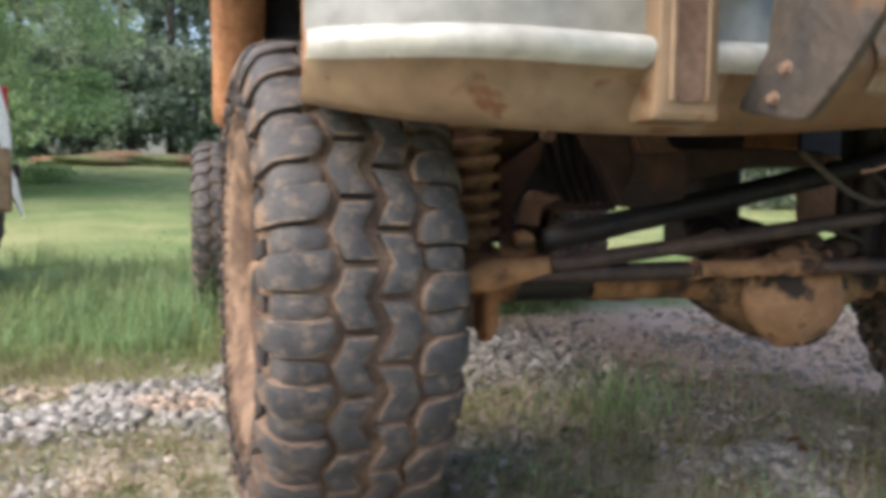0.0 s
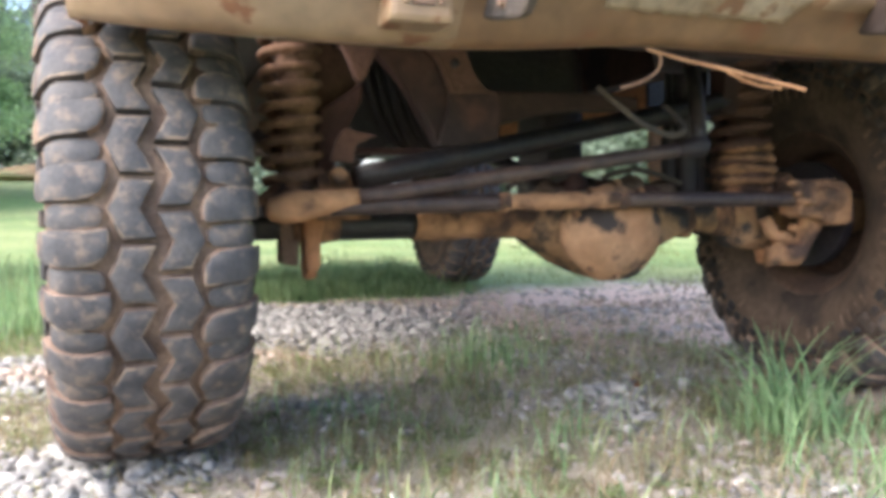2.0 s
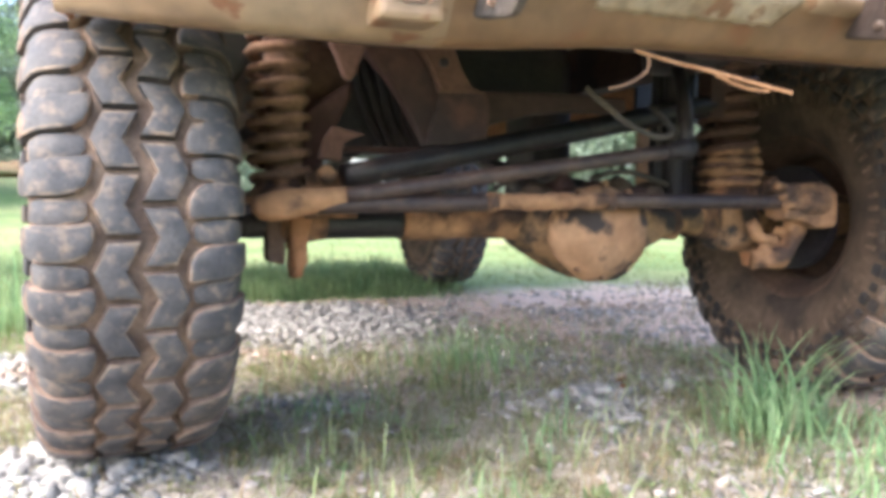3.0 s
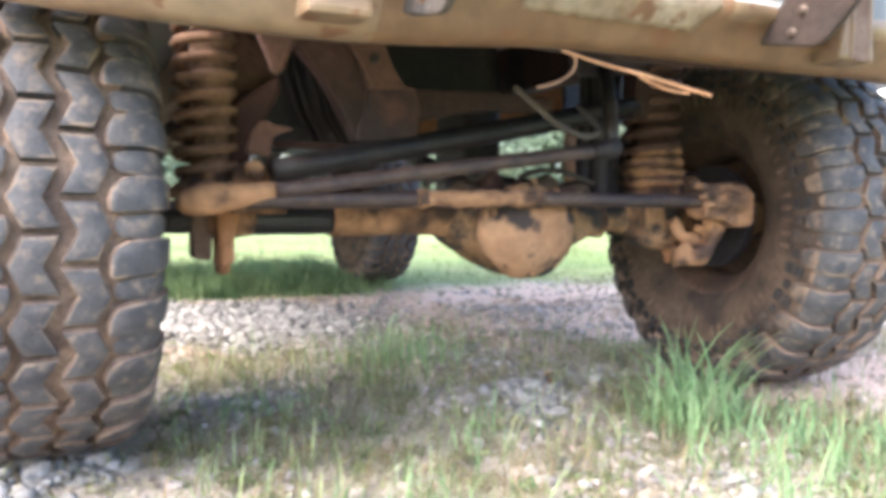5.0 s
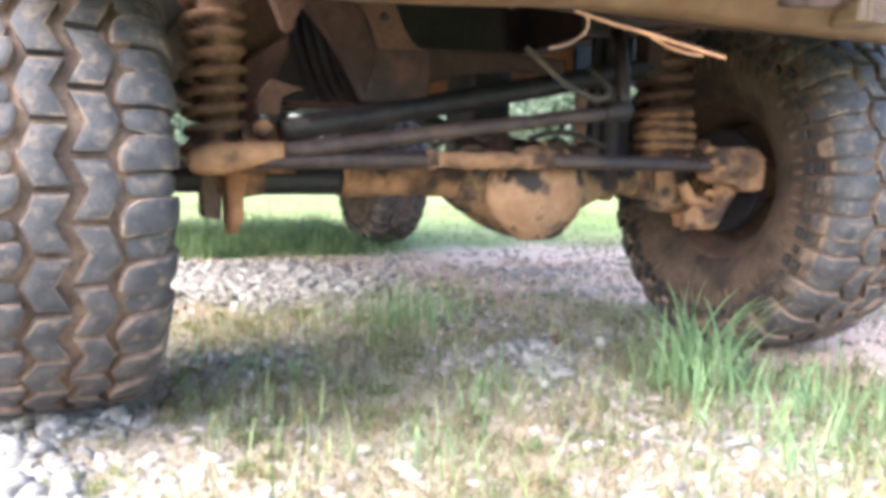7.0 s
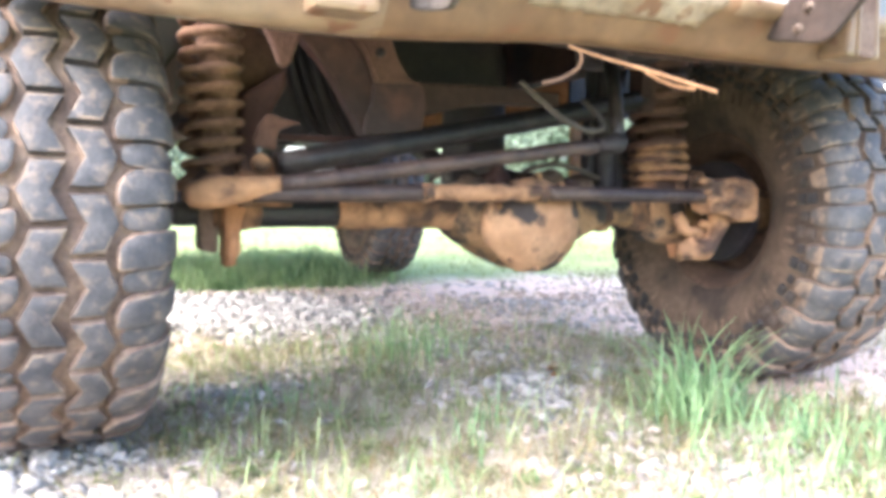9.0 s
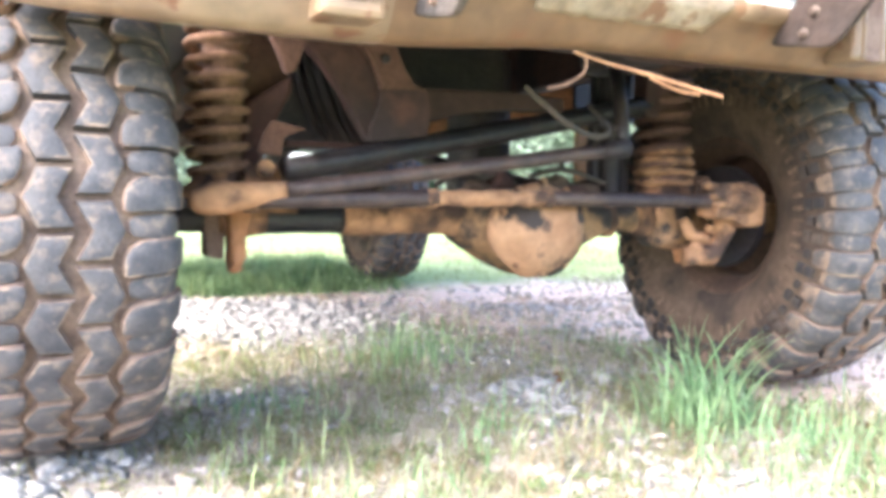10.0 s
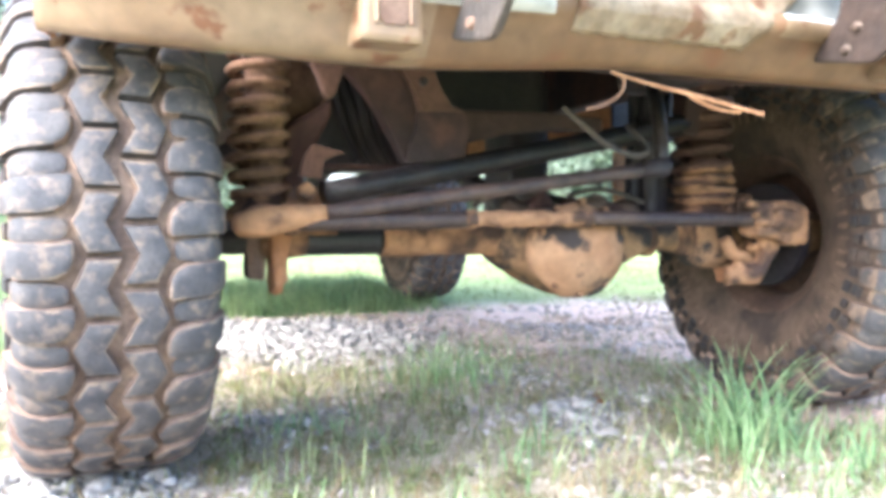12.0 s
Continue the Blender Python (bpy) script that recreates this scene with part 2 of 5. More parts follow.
def smooth_line(points, steps=8):
    """A rounded line through the points."""
    pts = [Vector(p) for p in points]
    pts = [2 * pts[0] - pts[1], *pts, 2 * pts[-1] - pts[-2]]
    out = []
    for a, b, c, d in zip(pts, pts[1:], pts[2:], pts[3:]):
        for i in range(steps):
            t = i / steps
            out.append(0.5 * (2 * b + (c - a) * t + (2 * a - 5 * b + 4 * c - d) * t * t + (3 * b - a - 3 * c + d) * t ** 3))
    return out + [pts[-2]]


def tube(line, radius, seg=12, bm=None):
    """A round bar along a line; radius is one number or one for each point."""
    bm = bm or bmesh.new()
    line = [Vector(p) for p in line]
    radii = radius if isinstance(radius, (list, tuple)) else [radius] * len(line)
    rings, side = [], None
    for i, p in enumerate(line):
        way = (line[min(i + 1, len(line) - 1)] - line[max(i - 1, 0)]).normalized()
        if side is None:
            side = way.orthogonal().normalized()
        side = (side - way * side.dot(way)).normalized()
        up = way.cross(side)
        rings.append([bm.verts.new(p + radii[i] * (math.cos(a) * side + math.sin(a) * up)) for a in (2 * math.pi * k / seg for k in range(seg))])
    for a, b in zip(rings, rings[1:]):
        for k in range(seg):
            bm.faces.new((a[k], a[(k + 1) % seg], b[(k + 1) % seg], b[k]))
    bm.faces.new(rings[0][::-1])
    bm.faces.new(rings[-1])
    return bm


def rod(a, b, radius, steps=14, seg=14, bm=None):
    a, b = Vector(a), Vector(b)
    return tube([a.lerp(b, i / steps) for i in range(steps + 1)], radius, seg, bm)


def lathe(profile, seg=48, bm=None, closed=True):
    """Turns (x, r) points about the x axis."""
    bm = bm or bmesh.new()
    rings = [[bm.verts.new((x, r * math.sin(a), r * math.cos(a))) for a in (2 * math.pi * k / seg for k in range(seg))] for x, r in profile]
    for a, b in zip(rings, rings[1:]):
        for k in range(seg):
            bm.faces.new((a[k], b[k], b[(k + 1) % seg], a[(k + 1) % seg]))
    if closed:
        bm.faces.new(rings[0])
        bm.faces.new(rings[-1][::-1])
    return bm


def plate(outline, thick, m, bevel=0.004, bm=None):
    """A flat outline in its own x and y, given thickness along z, bevelled, then placed by m."""
    one = bmesh.new()
    face = one.faces.new([one.verts.new((x, y, -thick / 2)) for x, y in outline])
    up = bmesh.ops.extrude_face_region(one, geom=[face])
    bmesh.ops.translate(one, vec=(0, 0, thick), verts=[g for g in up["geom"] if isinstance(g, bmesh.types.BMVert)])
    if bevel:
        bmesh.ops.bevel(one, geom=one.edges[:], offset=bevel, segments=2, affect="EDGES", profile=0.6)
    one.transform(m)
    return join(bm, one)


def blob(centre, size, amount=0.15, scale=14.0, bm=None, detail=3):
    """A lump of cast or caked shape."""
    one = bmesh.new()
    bmesh.ops.create_icosphere(one, subdivisions=detail, radius=1.0)
    for v in one.verts:
        p = Vector(v.co[i] * size[i] for i in range(3))
        v.co = p * (1 + amount * noise.noise((p + Vector(centre)) * scale)) + Vector(centre)
    return join(bm, one)


UPRIGHT = pose(0, 0, 0, 90)  # turns an outline's y up


# ---- ground ----
def wave(x, y, s, seed=0.0):
    return noise.noise(Vector((x * s + seed, y * s - seed, seed)))


def turf_edge(x):
    """Where the turf begins behind the front axle."""
    return 1.12 + 0.12 * wave(x, 0, 4.0, 2.0) + 1.08 * max(0.0, min(1.0, (x + 1.0) / 0.42)) - 0.16 * max(0.0, min(1.0, (x - 0.3) / 0.5))


def gravel_amount(x, y):
    """How much of the ground is loose stone, 0 to 1: a drive along the far side of the front axle, and round one wheel."""
    n = 0.42 * wave(x, y, 2.3, 3.1) + 0.38 * wave(x, y, 6.0, 9.4)
    if y > turf_edge(x):
        return 0.0
    east = max(0.0, min(1.0, (x - 0.05) / 0.55))
    drive = (1.25 - 0.75 * east) - abs(y - 1.40 + 0.12 * x) / 0.80 if x < 1.3 else 0.0
    by_wheel = 1.15 - math.hypot((x + 1.08) / 0.62, (y + 0.25) / 0.55)
    patch = 1.05 - math.hypot((x - 0.10 - 0.4 * (y + 0.1)) / 0.24, (y + 0.02) / 0.36)
    front = (0.24 if x > 0.15 else 0.27) if y < 0.1 else (0.30 if x < -0.05 else 0.42) if y < 0.9 else -0.2
    band = max(0.42, 1.05 - abs(y - 0.78 - 0.30 * (x + 1.2)) / 0.46) if -2.2 < x < -0.85 else 0.0
    side = 0.28 - 1.3 * max(0.0, abs(y + 0.4) - 0.3) if x > 0.45 else 0.0
    return max(0.0, min(1.0, max(drive, by_wheel, patch, front, band, side) + n))


def red_amount(x, y):
    far = max(0.0, 1.25 - math.hypot((x - 1.05) / 0.80, (y - 1.35) / 0.95))
    near = max(0.0, 1.15 - math.hypot((x - 1.08) / 0.6, (y + 0.12) / 0.34))
    strip = max(0.0, 1.0 - abs(y - 2.15) / 0.25) * (0.7 if -0.3 < x < 1.6 else 0.0)
    return min(1.0, 2.6 * max(far, near, strip) * (0.8 + 0.7 * wave(x, y, 5, 2)))


def field_amount(x, y):
    """1 where the turf is closed."""
    d = max(y - turf_edge(x) + 0.1 * wave(x, y, 3.5, 6), (-2.0 - x) * 0.7, x - 2.2 + 0.3 * wave(x, y, 1.7, 8), -1.32 - y + 0.12 * wave(x, y, 2.2, 14))
    return max(0.0, min(1.0, d * 2.0))


def height(x, y):
    h = 0.012 * wave(x, y, 3.0) + 0.006 * wave(x, y, 9.0)
    h += 0.02 * max(0.0, 1 - math.hypot((x + 0.8) / 0.6, y / 0.6))
    # the field climbs towards the trees beyond the parked truck
    rise = 0.08 if x < -1.5 else 0.08 + 0.06 * (-1.5 - x) / 5.0 if x < 3.5 else 0.02
    return h + rise * max(0.0, min(y, 30.0) - 6.0)


def ground():
    cuts = lambda fine, far: [-far * 8, -far * 2, *np.arange(-far, -fine, (far - fine) / 12), *np.arange(-fine, fine, 0.06), *np.arange(fine, far + 0.1, (far - fine) / 12), far * 2, far * 8]
    xs, ys = cuts(3.0, 30.0), [c + 1.0 for c in cuts(3.0, 30.0)]
    verts = [(x, y, height(x, y)) for y in ys for x in xs]
    w, tris = len(xs), []
    for j in range(len(ys) - 1):
        for i in range(w - 1):
            a = j * w + i
            tris += [(a, a + 1, a + w + 1), (a, a + w + 1, a + w)]
    me = arrays("ground", verts, tris)
    cover = me.color_attributes.new("cover", "FLOAT_COLOR", "POINT")
    cover.data.foreach_set("color", np.array([(red_amount(x, y), gravel_amount(x, y), field_amount(x, y), 1.0) for x, y, _ in verts], np.float32).ravel())
    me.shade_smooth()
    mat = material("earth", (0.50, 0.425, 0.35), (0.60, 0.525, 0.445), 5, 0.95, 0, 0.7, 70, third=(0.42, 0.385, 0.285), third_scale=2.5, third_spread=(0.45, 0.6), distance=0.02)
    nodes, links = mat.node_tree.nodes, mat.node_tree.links
    bsdf = nodes["Principled BSDF"]
    under = bsdf.inputs["Base Color"].links[0].from_socket
    attr, split = nodes.new("ShaderNodeVertexColor"), nodes.new("ShaderNodeSeparateColor")
    attr.layer_name = "cover"
    links.new(attr.outputs[0], split.inputs[0])
    coord, n, big = nodes.new("ShaderNodeTexCoord"), nodes.new("ShaderNodeTexNoise"), nodes.new("ShaderNodeTexNoise")
    n.inputs["Scale"].default_value, n.inputs["Detail"].default_value = 14, 6
    big.inputs["Scale"].default_value, big.inputs["Detail"].default_value = 0.35, 4
    links.new(coord.outputs["Object"], n.inputs[0])
    links.new(coord.outputs["Object"], big.inputs[0])

    def over(fac, a, b, jitter=True):
        m = nodes.new("ShaderNodeMix")
        m.data_type = "RGBA"
        links.new(fac, m.inputs[0])
        for sock, value in ((m.inputs[6], a), (m.inputs[7], b)):
            if isinstance(value, tuple):
                sock.default_value = (*value, 1)
            else:
                links.new(value, sock)
        return m.outputs[2]

    red = over(n.outputs[0], (0.62, 0.42, 0.315), (0.76, 0.60, 0.49))
    pale = over(n.outputs[0], (0.42, 0.36, 0.305), (0.54, 0.475, 0.41))
    spread = nodes.new("ShaderNodeMapRange")
    spread.inputs[1].default_value, spread.inputs[2].default_value = 0.35, 0.65
    links.new(big.outputs[0], spread.inputs[0])
    mid, patchy = nodes.new("ShaderNodeTexNoise"), nodes.new("ShaderNodeMapRange")
    mid.inputs["Scale"].default_value, mid.inputs["Detail"].default_value = 1.3, 5
    links.new(coord.outputs["Object"], mid.inputs[0])
    patchy.inputs[1].default_value, patchy.inputs[2].default_value = 0.42, 0.68
    links.new(mid.outputs[0], patchy.inputs[0])
    turf = over(spread.outputs[0], (0.17, 0.25, 0.08), (0.34, 0.34, 0.16))
    turf = over(patchy.outputs[0], turf, (0.15, 0.22, 0.075))
    colour = over(split.outputs[1], under, pale)
    colour = over(split.outputs[0], colour, red)
    colour = over(split.outputs[2], colour, turf)
    links.new(colour, bsdf.inputs["Base Color"])
    ob = part("ground", me, mat)
    return tagged(ob, "gravel, thin grass and reddish soil running into a sunny green field", "ground", kind="structure")


soil = ground()


# ---- tyres and wheels ----
TREAD = [(-0.098, 0.182), (-0.120, 0.196), (-0.138, 0.236), (-0.149, 0.285), (-0.147, 0.325), (-0.140, 0.352), (-0.131, 0.372), (-0.116, 0.383), (-0.08, 0.388), (-0.04, 0.390), (0.0, 0.391)]
TREAD += [(-x, r) for x, r in TREAD[-2::-1]]
LENGTHS = [0.0]
for (xa, ra), (xb, rb) in zip(TREAD, TREAD[1:]):
    LENGTHS.append(LENGTHS[-1] + math.hypot(xb - xa, rb - ra))
CROWN = LENGTHS[len(TREAD) // 2]


def skin(turn, along, lift):
    """A point on the tyre: turn in radians about the axle, along the section from the crown (metres), lift off the carcass."""
    s = min(max(along + CROWN, 0.0), LENGTHS[-1] - 1e-6)
    i = max(k for k in range(len(LENGTHS) - 1) if LENGTHS[k] <= s)
    f = (s - LENGTHS[i]) / (LENGTHS[i + 1] - LENGTHS[i])
    (xa, ra), (xb, rb) = TREAD[i], TREAD[i + 1]
    d = math.hypot(xb - xa, rb - ra)
    x, r = xa + f * (xb - xa) - lift * (rb - ra) / d, ra + f * (rb - ra) + lift * (xb - xa) / d
    return (x, r * math.sin(turn), r * math.cos(turn))


def lug(bm, grid, lift, cap=0):
    """A tread block: a grid of (turn, along), its top lifted, with sloping sides down to the carcass."""
    rows, cols = len(grid), len(grid[0])
    ct = sum(t for row in grid for t, _ in row) / rows / cols
    ca = sum(a for row in grid for _, a in row) / rows / cols
    rim = [(0, j) for j in range(cols)] + [(i, cols - 1) for i in range(1, rows)] + [(rows - 1, j) for j in range(cols - 2, -1, -1)] + [(i, 0) for i in range(rows - 2, 0, -1)]
    on_rim = set(rim)
    shrink = lambda t, a: (ct + (t - ct) * 0.965, ca + (a - ca) * 0.975)
    top = [[bm.verts.new(skin(*shrink(*grid[i][j]), lift - (0.0015 if (i, j) in on_rim else 0.0))) for j in range(cols)] for i in range(rows)]
    foot = []
    middle = Vector(skin(ct, ca, 0.0))
    for i, j in rim:
        t, a = grid[i][j]
        foot.append(bm.verts.new(skin(ct + (t - ct) * 1.03, ca + (a - ca) * 1.025, -0.002)))
    for i in range(rows - 1):
        for j in range(cols - 1):
            f = bm.faces.new((top[i][j], top[i + 1][j], top[i + 1][j + 1], top[i][j + 1]))
            along = grid[i][j][1]
            f.material_index = cap or (7 if abs(along) > 0.138 else 0 if 0 < i < rows - 2 and 0 < j < cols - 2 else 1)
            f.smooth = True
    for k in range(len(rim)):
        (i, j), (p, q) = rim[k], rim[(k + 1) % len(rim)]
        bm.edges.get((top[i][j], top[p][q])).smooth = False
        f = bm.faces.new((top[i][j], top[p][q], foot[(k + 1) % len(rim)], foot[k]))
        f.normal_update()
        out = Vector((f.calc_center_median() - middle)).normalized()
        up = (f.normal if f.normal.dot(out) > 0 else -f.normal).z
        f.material_index = cap or (4 if up > 0.12 or abs(out.x) > 0.75 else 6)  # dust lies on the upper flanks, the rest carry painted shade


def tyre_mesh():
    bm = bmesh.new()
    lathe(TREAD, 132, bm, closed=False)
    for f in bm.faces:
        x = sum(v.co.x for v in f.verts) / 4
        r = math.hypot(*f.calc_center_median().yz)
        # the inner side's mud is darker, with shade put into its colour
        f.material_index, f.smooth = (2 if r > 0.362 else 3 if x < 0 else 5), True
    for v in bm.verts:
        v.co += noise.noise_vector(v.co * 30) * 0.003
    count, step = 29, 2 * math.pi / 29
    for k in range(count):
        t0 = k * step
        for hand in (-1, 1):
            c = t0 + (0.0 if hand < 0 else 0.5 * step)
            # chevron block of the middle rows: joints at the ends, apex outwards
            rows = []
            for u in (0, 0.05, 0.28, 0.5, 0.72, 0.95, 1):
                bend = 1 - abs(2 * u - 1)
                t = c + (u - 0.5) * step * 0.90
                inner = 0.001 + 0.0215 * bend
                outer = 0.047 + 0.019 * bend
                rows.append([(t, hand * (inner + (outer - inner) * w)) for w in (0, 0.08, 0.5, 0.92, 1)])
            lug(bm, rows, 0.0135)
            # long rounded shoulder block, over the shoulder and down the side
            m = c + 0.5 * step + hand * 0.08 * step
            long_one, short_one = [], []
            for a, half, lean in ((0.062, 0.08, -0.17), (0.065, 0.17, -0.13), (0.073, 0.24, -0.07), (0.086, 0.275, -0.02), (0.106, 0.285, 0.0), (0.122, 0.285, 0.0), (0.134, 0.28, 0.0), (0.148, 0.27, 0.0), (0.164, 0.25, 0.0), (0.180, 0.18, 0.0)):
                long_one.append([(m + (hand * lean + half * w) * step, hand * a) for w in (-1, -0.82, 0, 0.82, 1)])
            lug(bm, long_one, 0.0155)
            m2 = c + 0.02 * step + hand * 0.08 * step
            for a, half in ((0.070, 0.08), (0.076, 0.16), (0.104, 0.205), (0.120, 0.205), (0.132, 0.20), (0.146, 0.19), (0.158, 0.12)):
                short_one.append([(m2 + half * w * step, hand * a) for w in (-1, -0.8, 0.8, 1)])
            lug(bm, short_one, 0.0085)
            # small square biters lower on the side
            for at, half, near, far in ((m2, 0.15, 0.172, 0.190), (m, 0.13, 0.190, 0.204), (m2, 0.17, 0.197, 0.213)):
                lug(bm, [[(at + half * w * step, hand * a) for w in (-1, -0.8, 0.8, 1)] for a in (near, near + 0.003, far - 0.003, far)], 0.009, 6)
    # raised ribs round each side
    for hand in (-1, 1):
        for k in range(66):
            t = 2 * math.pi * k / 66
            w = 0.030 if k % 3 else 0.012
            lug(bm, [[(t - w * 0.5, hand * a), (t + w * 0.5, hand * a)] for a in (0.222, 0.234, 0.248)], 0.005, 8)
    for v in bm.verts:
        v.co += noise.noise_vector(v.co * 38) * 0.0015
        v.co.x *= 0.88
        v.co.y *= 0.965
        v.co.z *= 0.965
    me = bpy.data.meshes.new("tyre")
    bmesh.ops.recalc_face_normals(bm, faces=bm.faces)
    bm.to_mesh(me)
    bm.free()
    for m in (RUBBER, RUBBER_EDGE, GROOVE_MUD, SIDEWALL, LEDGE_DUST, OUTER_WALL, RUBBER_SHADE, SHOULDER_DUST, SIDE_RIB):
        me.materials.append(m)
    return me


TYRE = tyre_mesh()


def rim_mesh():
    """A steel rim, its dish towards +x."""
    bm = lathe([(-0.112, 0.205), (-0.116, 0.212), (-0.108, 0.214), (-0.098, 0.198), (-0.078, 0.193), (-0.066, 0.176), (-0.02, 0.170), (0.0, 0.186), (0.07, 0.190), (0.100, 0.197), (0.108, 0.214), (0.116, 0.212), (0.112, 0.203),
                (0.085, 0.186), (0.06, 0.170), (0.052, 0.12), (0.07, 0.085), (0.07, 0.03), (0.062, 0.03), (0.060, 0.08), (0.042, 0.12), (0.045, 0.160), (0.02, 0.180), (0.0, 0.178), (-0.02, 0.162), (-0.068, 0.168), (-0.082, 0.184), (-0.100, 0.190), (-0.112, 0.205)], 64, closed=False)
    return lumpy(bm, 0.002, 25)


RIM = rim_mesh()
RIM.transform(Matrix.Diagonal((0.82, 0.85, 0.85, 1)))
RIM_ME = bpy.data.meshes.new("rim")
bmesh.ops.recalc_face_normals(RIM, faces=RIM.faces)
RIM.to_mesh(RIM_ME)
RIM.free()
RIM_ME.shade_smooth()
RIM_ME.materials.append(RIM_DUST)


def wheel(parent, x, y, z, turn, flip, label="", steer=0.0, big=1.0):
    """Wheel with tyre, rim, hub and nuts; flip puts its dish to -x."""
    ob = new("wheel")
    ob.parent = parent
    ob.matrix_basis = pose(x, y, z, 0, 0, steer + (180 if flip else 0)) @ pose(0, 0, 0, turn) @ Matrix.Scale(big, 4)
    tagged(ob, label)
    for name, me in (("tyre", TYRE), ("rim", RIM_ME)):
        child = new(name, me)
        child.parent = ob
    part("hub", lathe([(-0.02, 0.05), (0.03, 0.055), (0.09, 0.042), (0.11, 0.036), (0.112, 0.01)], 24), MUDDY_BLACK, ob, smooth=True)
    for k in range(5):
        a = 2 * math.pi * k / 5
        nut = lathe([(0.06, 0.011), (0.088, 0.011), (0.092, 0.006)], 6)
        nut.transform(Matrix.Translation((0, 0.057 * math.sin(a), 0.057 * math.cos(a))))
        part("wheel_nut", nut, RUST_STEEL, ob)
    return ob


# ---- the off-road truck ----
truck = thing("off_road_truck", "muddy white lifted off-road truck with mud-terrain tyres on gravel", "truck")
AXLE = 0.405
wheel(truck, -0.800, 0.0, AXLE + 0.010, 6.5, True, "front wheel with worn chunky mud tread and dried mud in the grooves", 4)
wheel(truck, 0.768, 0.012, AXLE, 9, False, "front wheel with muddy inner side towards the axle", -3.0, 1.06)
wheel(truck, -0.93, 2.58, AXLE, 2, True, "rear wheel half hidden in tall grass")
wheel(truck, 0.765, 2.56, AXLE, 6, False, "rear wheel half hidden in tall grass")


def coil(x, y, z0, z1, turns, radius, wire):
    n = int(turns * 20)
    line = []
    for i in range(n + 1):
        u = i / n
        a = 2 * math.pi * turns * u
        r = radius * (0.9 if i < 14 or i > n - 14 else 1.0)
        line.append((x + r * math.cos(a), y + r * math.sin(a), z0 + (z1 - z0) * u))
    return lumpy(tube(line, wire, 8), 0.003, 40)


part("coil_spring", coil(-0.533, 0.02, 0.470, 0.80, 10.3, 0.050, 0.0090), COIL, truck, "mud-coated coil spring", True)
# the far spring and shock absorber take a darker colour than the near ones
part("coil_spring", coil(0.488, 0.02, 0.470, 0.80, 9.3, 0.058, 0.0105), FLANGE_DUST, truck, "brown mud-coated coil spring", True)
for x in (-0.533, 0.492):
    part("spring_seat", lumpy(lathe([(-0.012, 0.03), (-0.012, 0.068), (0.0, 0.072), (0.012, 0.05), (0.03, 0.035), (0.03, 0.01)], 28), 0.004, 30), MUD, truck).matrix_basis = pose(x, 0.02, 0.452, 0, -90)
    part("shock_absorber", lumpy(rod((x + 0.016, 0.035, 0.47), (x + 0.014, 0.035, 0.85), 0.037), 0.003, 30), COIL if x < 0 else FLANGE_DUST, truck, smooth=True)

for z, r in ((0.485, 0.072), (0.508, 0.076), (0.532, 0.073), (0.556, 0.068)):
    part("mud_cake", lumpy(lathe([(-0.010, 0.03), (-0.009, r - 0.006), (0.0, r), (0.009, r - 0.006), (0.010, 0.03)], 26), 0.008, 28, z * 9), MUD, truck, smooth=True).matrix_basis = pose(0.494, 0.02, z, 0, -90)
part("shock_absorber", rod((0.368, 0.06, 0.43), (0.362, 0.04, 0.85), 0.028), DARK_STEEL, truck, "black shock absorber", True)
# axle: bare black tube, caked tube, differential with its cover
part("axle_tube", lumpy(tube([(x, 0.0, 0.403) for x in np.linspace(-0.465, -0.30, 10)], 0.0295, 20), 0.001, 20), ROD_BLACK, truck, "bare black axle tube", True)
part("axle_tube", lumpy(tube([(x, 0.0, 0.402) for x in np.linspace(-0.305, 0.02, 22)], 0.032, 20), 0.007, 22), MUD, truck, "axle tube caked in tan mud", True)
part("axle_tube", lumpy(tube([(x, 0.0, 0.403) for x in np.linspace(-0.54, -0.455, 8)], 0.033, 20), 0.006, 22), MUD, truck, "axle tube caked in tan mud", True)
part("axle_tube", lumpy(tube([(x, 0.0, 0.402) for x in np.linspace(0.20, 0.60, 24)], 0.032, 20), 0.006, 22), MUDDY_BLACK, truck, "axle tube caked in tan mud", True)
for x, w in ((0.30, 0.025), (0.42, 0.04)):
    part("mud_cake", lumpy(lathe([(-w, 0.032), (-w * 0.7, 0.041), (w * 0.7, 0.041), (w, 0.032)], 24), 0.006, 30), MUD, truck, smooth=True).matrix_basis = pose(x, 0, 0.402)


def differential():
    one = bmesh.new()
    bmesh.ops.create_uvsphere(one, u_segments=40, v_segments=24, radius=1.0)
    for v in one.verts:
        x, y, z = v.co
        wide = 0.165 if x < 0 else 0.165
        low = max(0.0, -z)
        v.co = Vector((0.075 + 0.02 * low + wide * (1 - 0.42 * low) * (abs(x) ** 1.15) * math.copysign(1, x), 0.02 + 0.105 * y, 0.385 + (0.085 * z ** 0.85 if z > 0 else -0.106 * low)))
    return lumpy(one, 0.006, 16)


flank = plate([(0.102, 0.300), (0.204, 0.333), (0.297, 0.376), (0.302, 0.425), (0.15, 0.43)], 0.10, pose(0, 0.0, 0) @ UPRIGHT, 0.02)
part("housing_flank", lumpy(flank, 0.005, 18), MUDDY_BLACK, truck, "cast flank of the housing splashed with mud", True)
part("differential_housing", differential(), MUDDY_BLACK, truck, "cast differential housing splashed with mud", True)
cover = lathe([(0.0, 0.102), (0.012, 0.104), (0.018, 0.102), (0.022, 0.095), (0.050, 0.074), (0.064, 0.045), (0.067, 0.012)], 36)
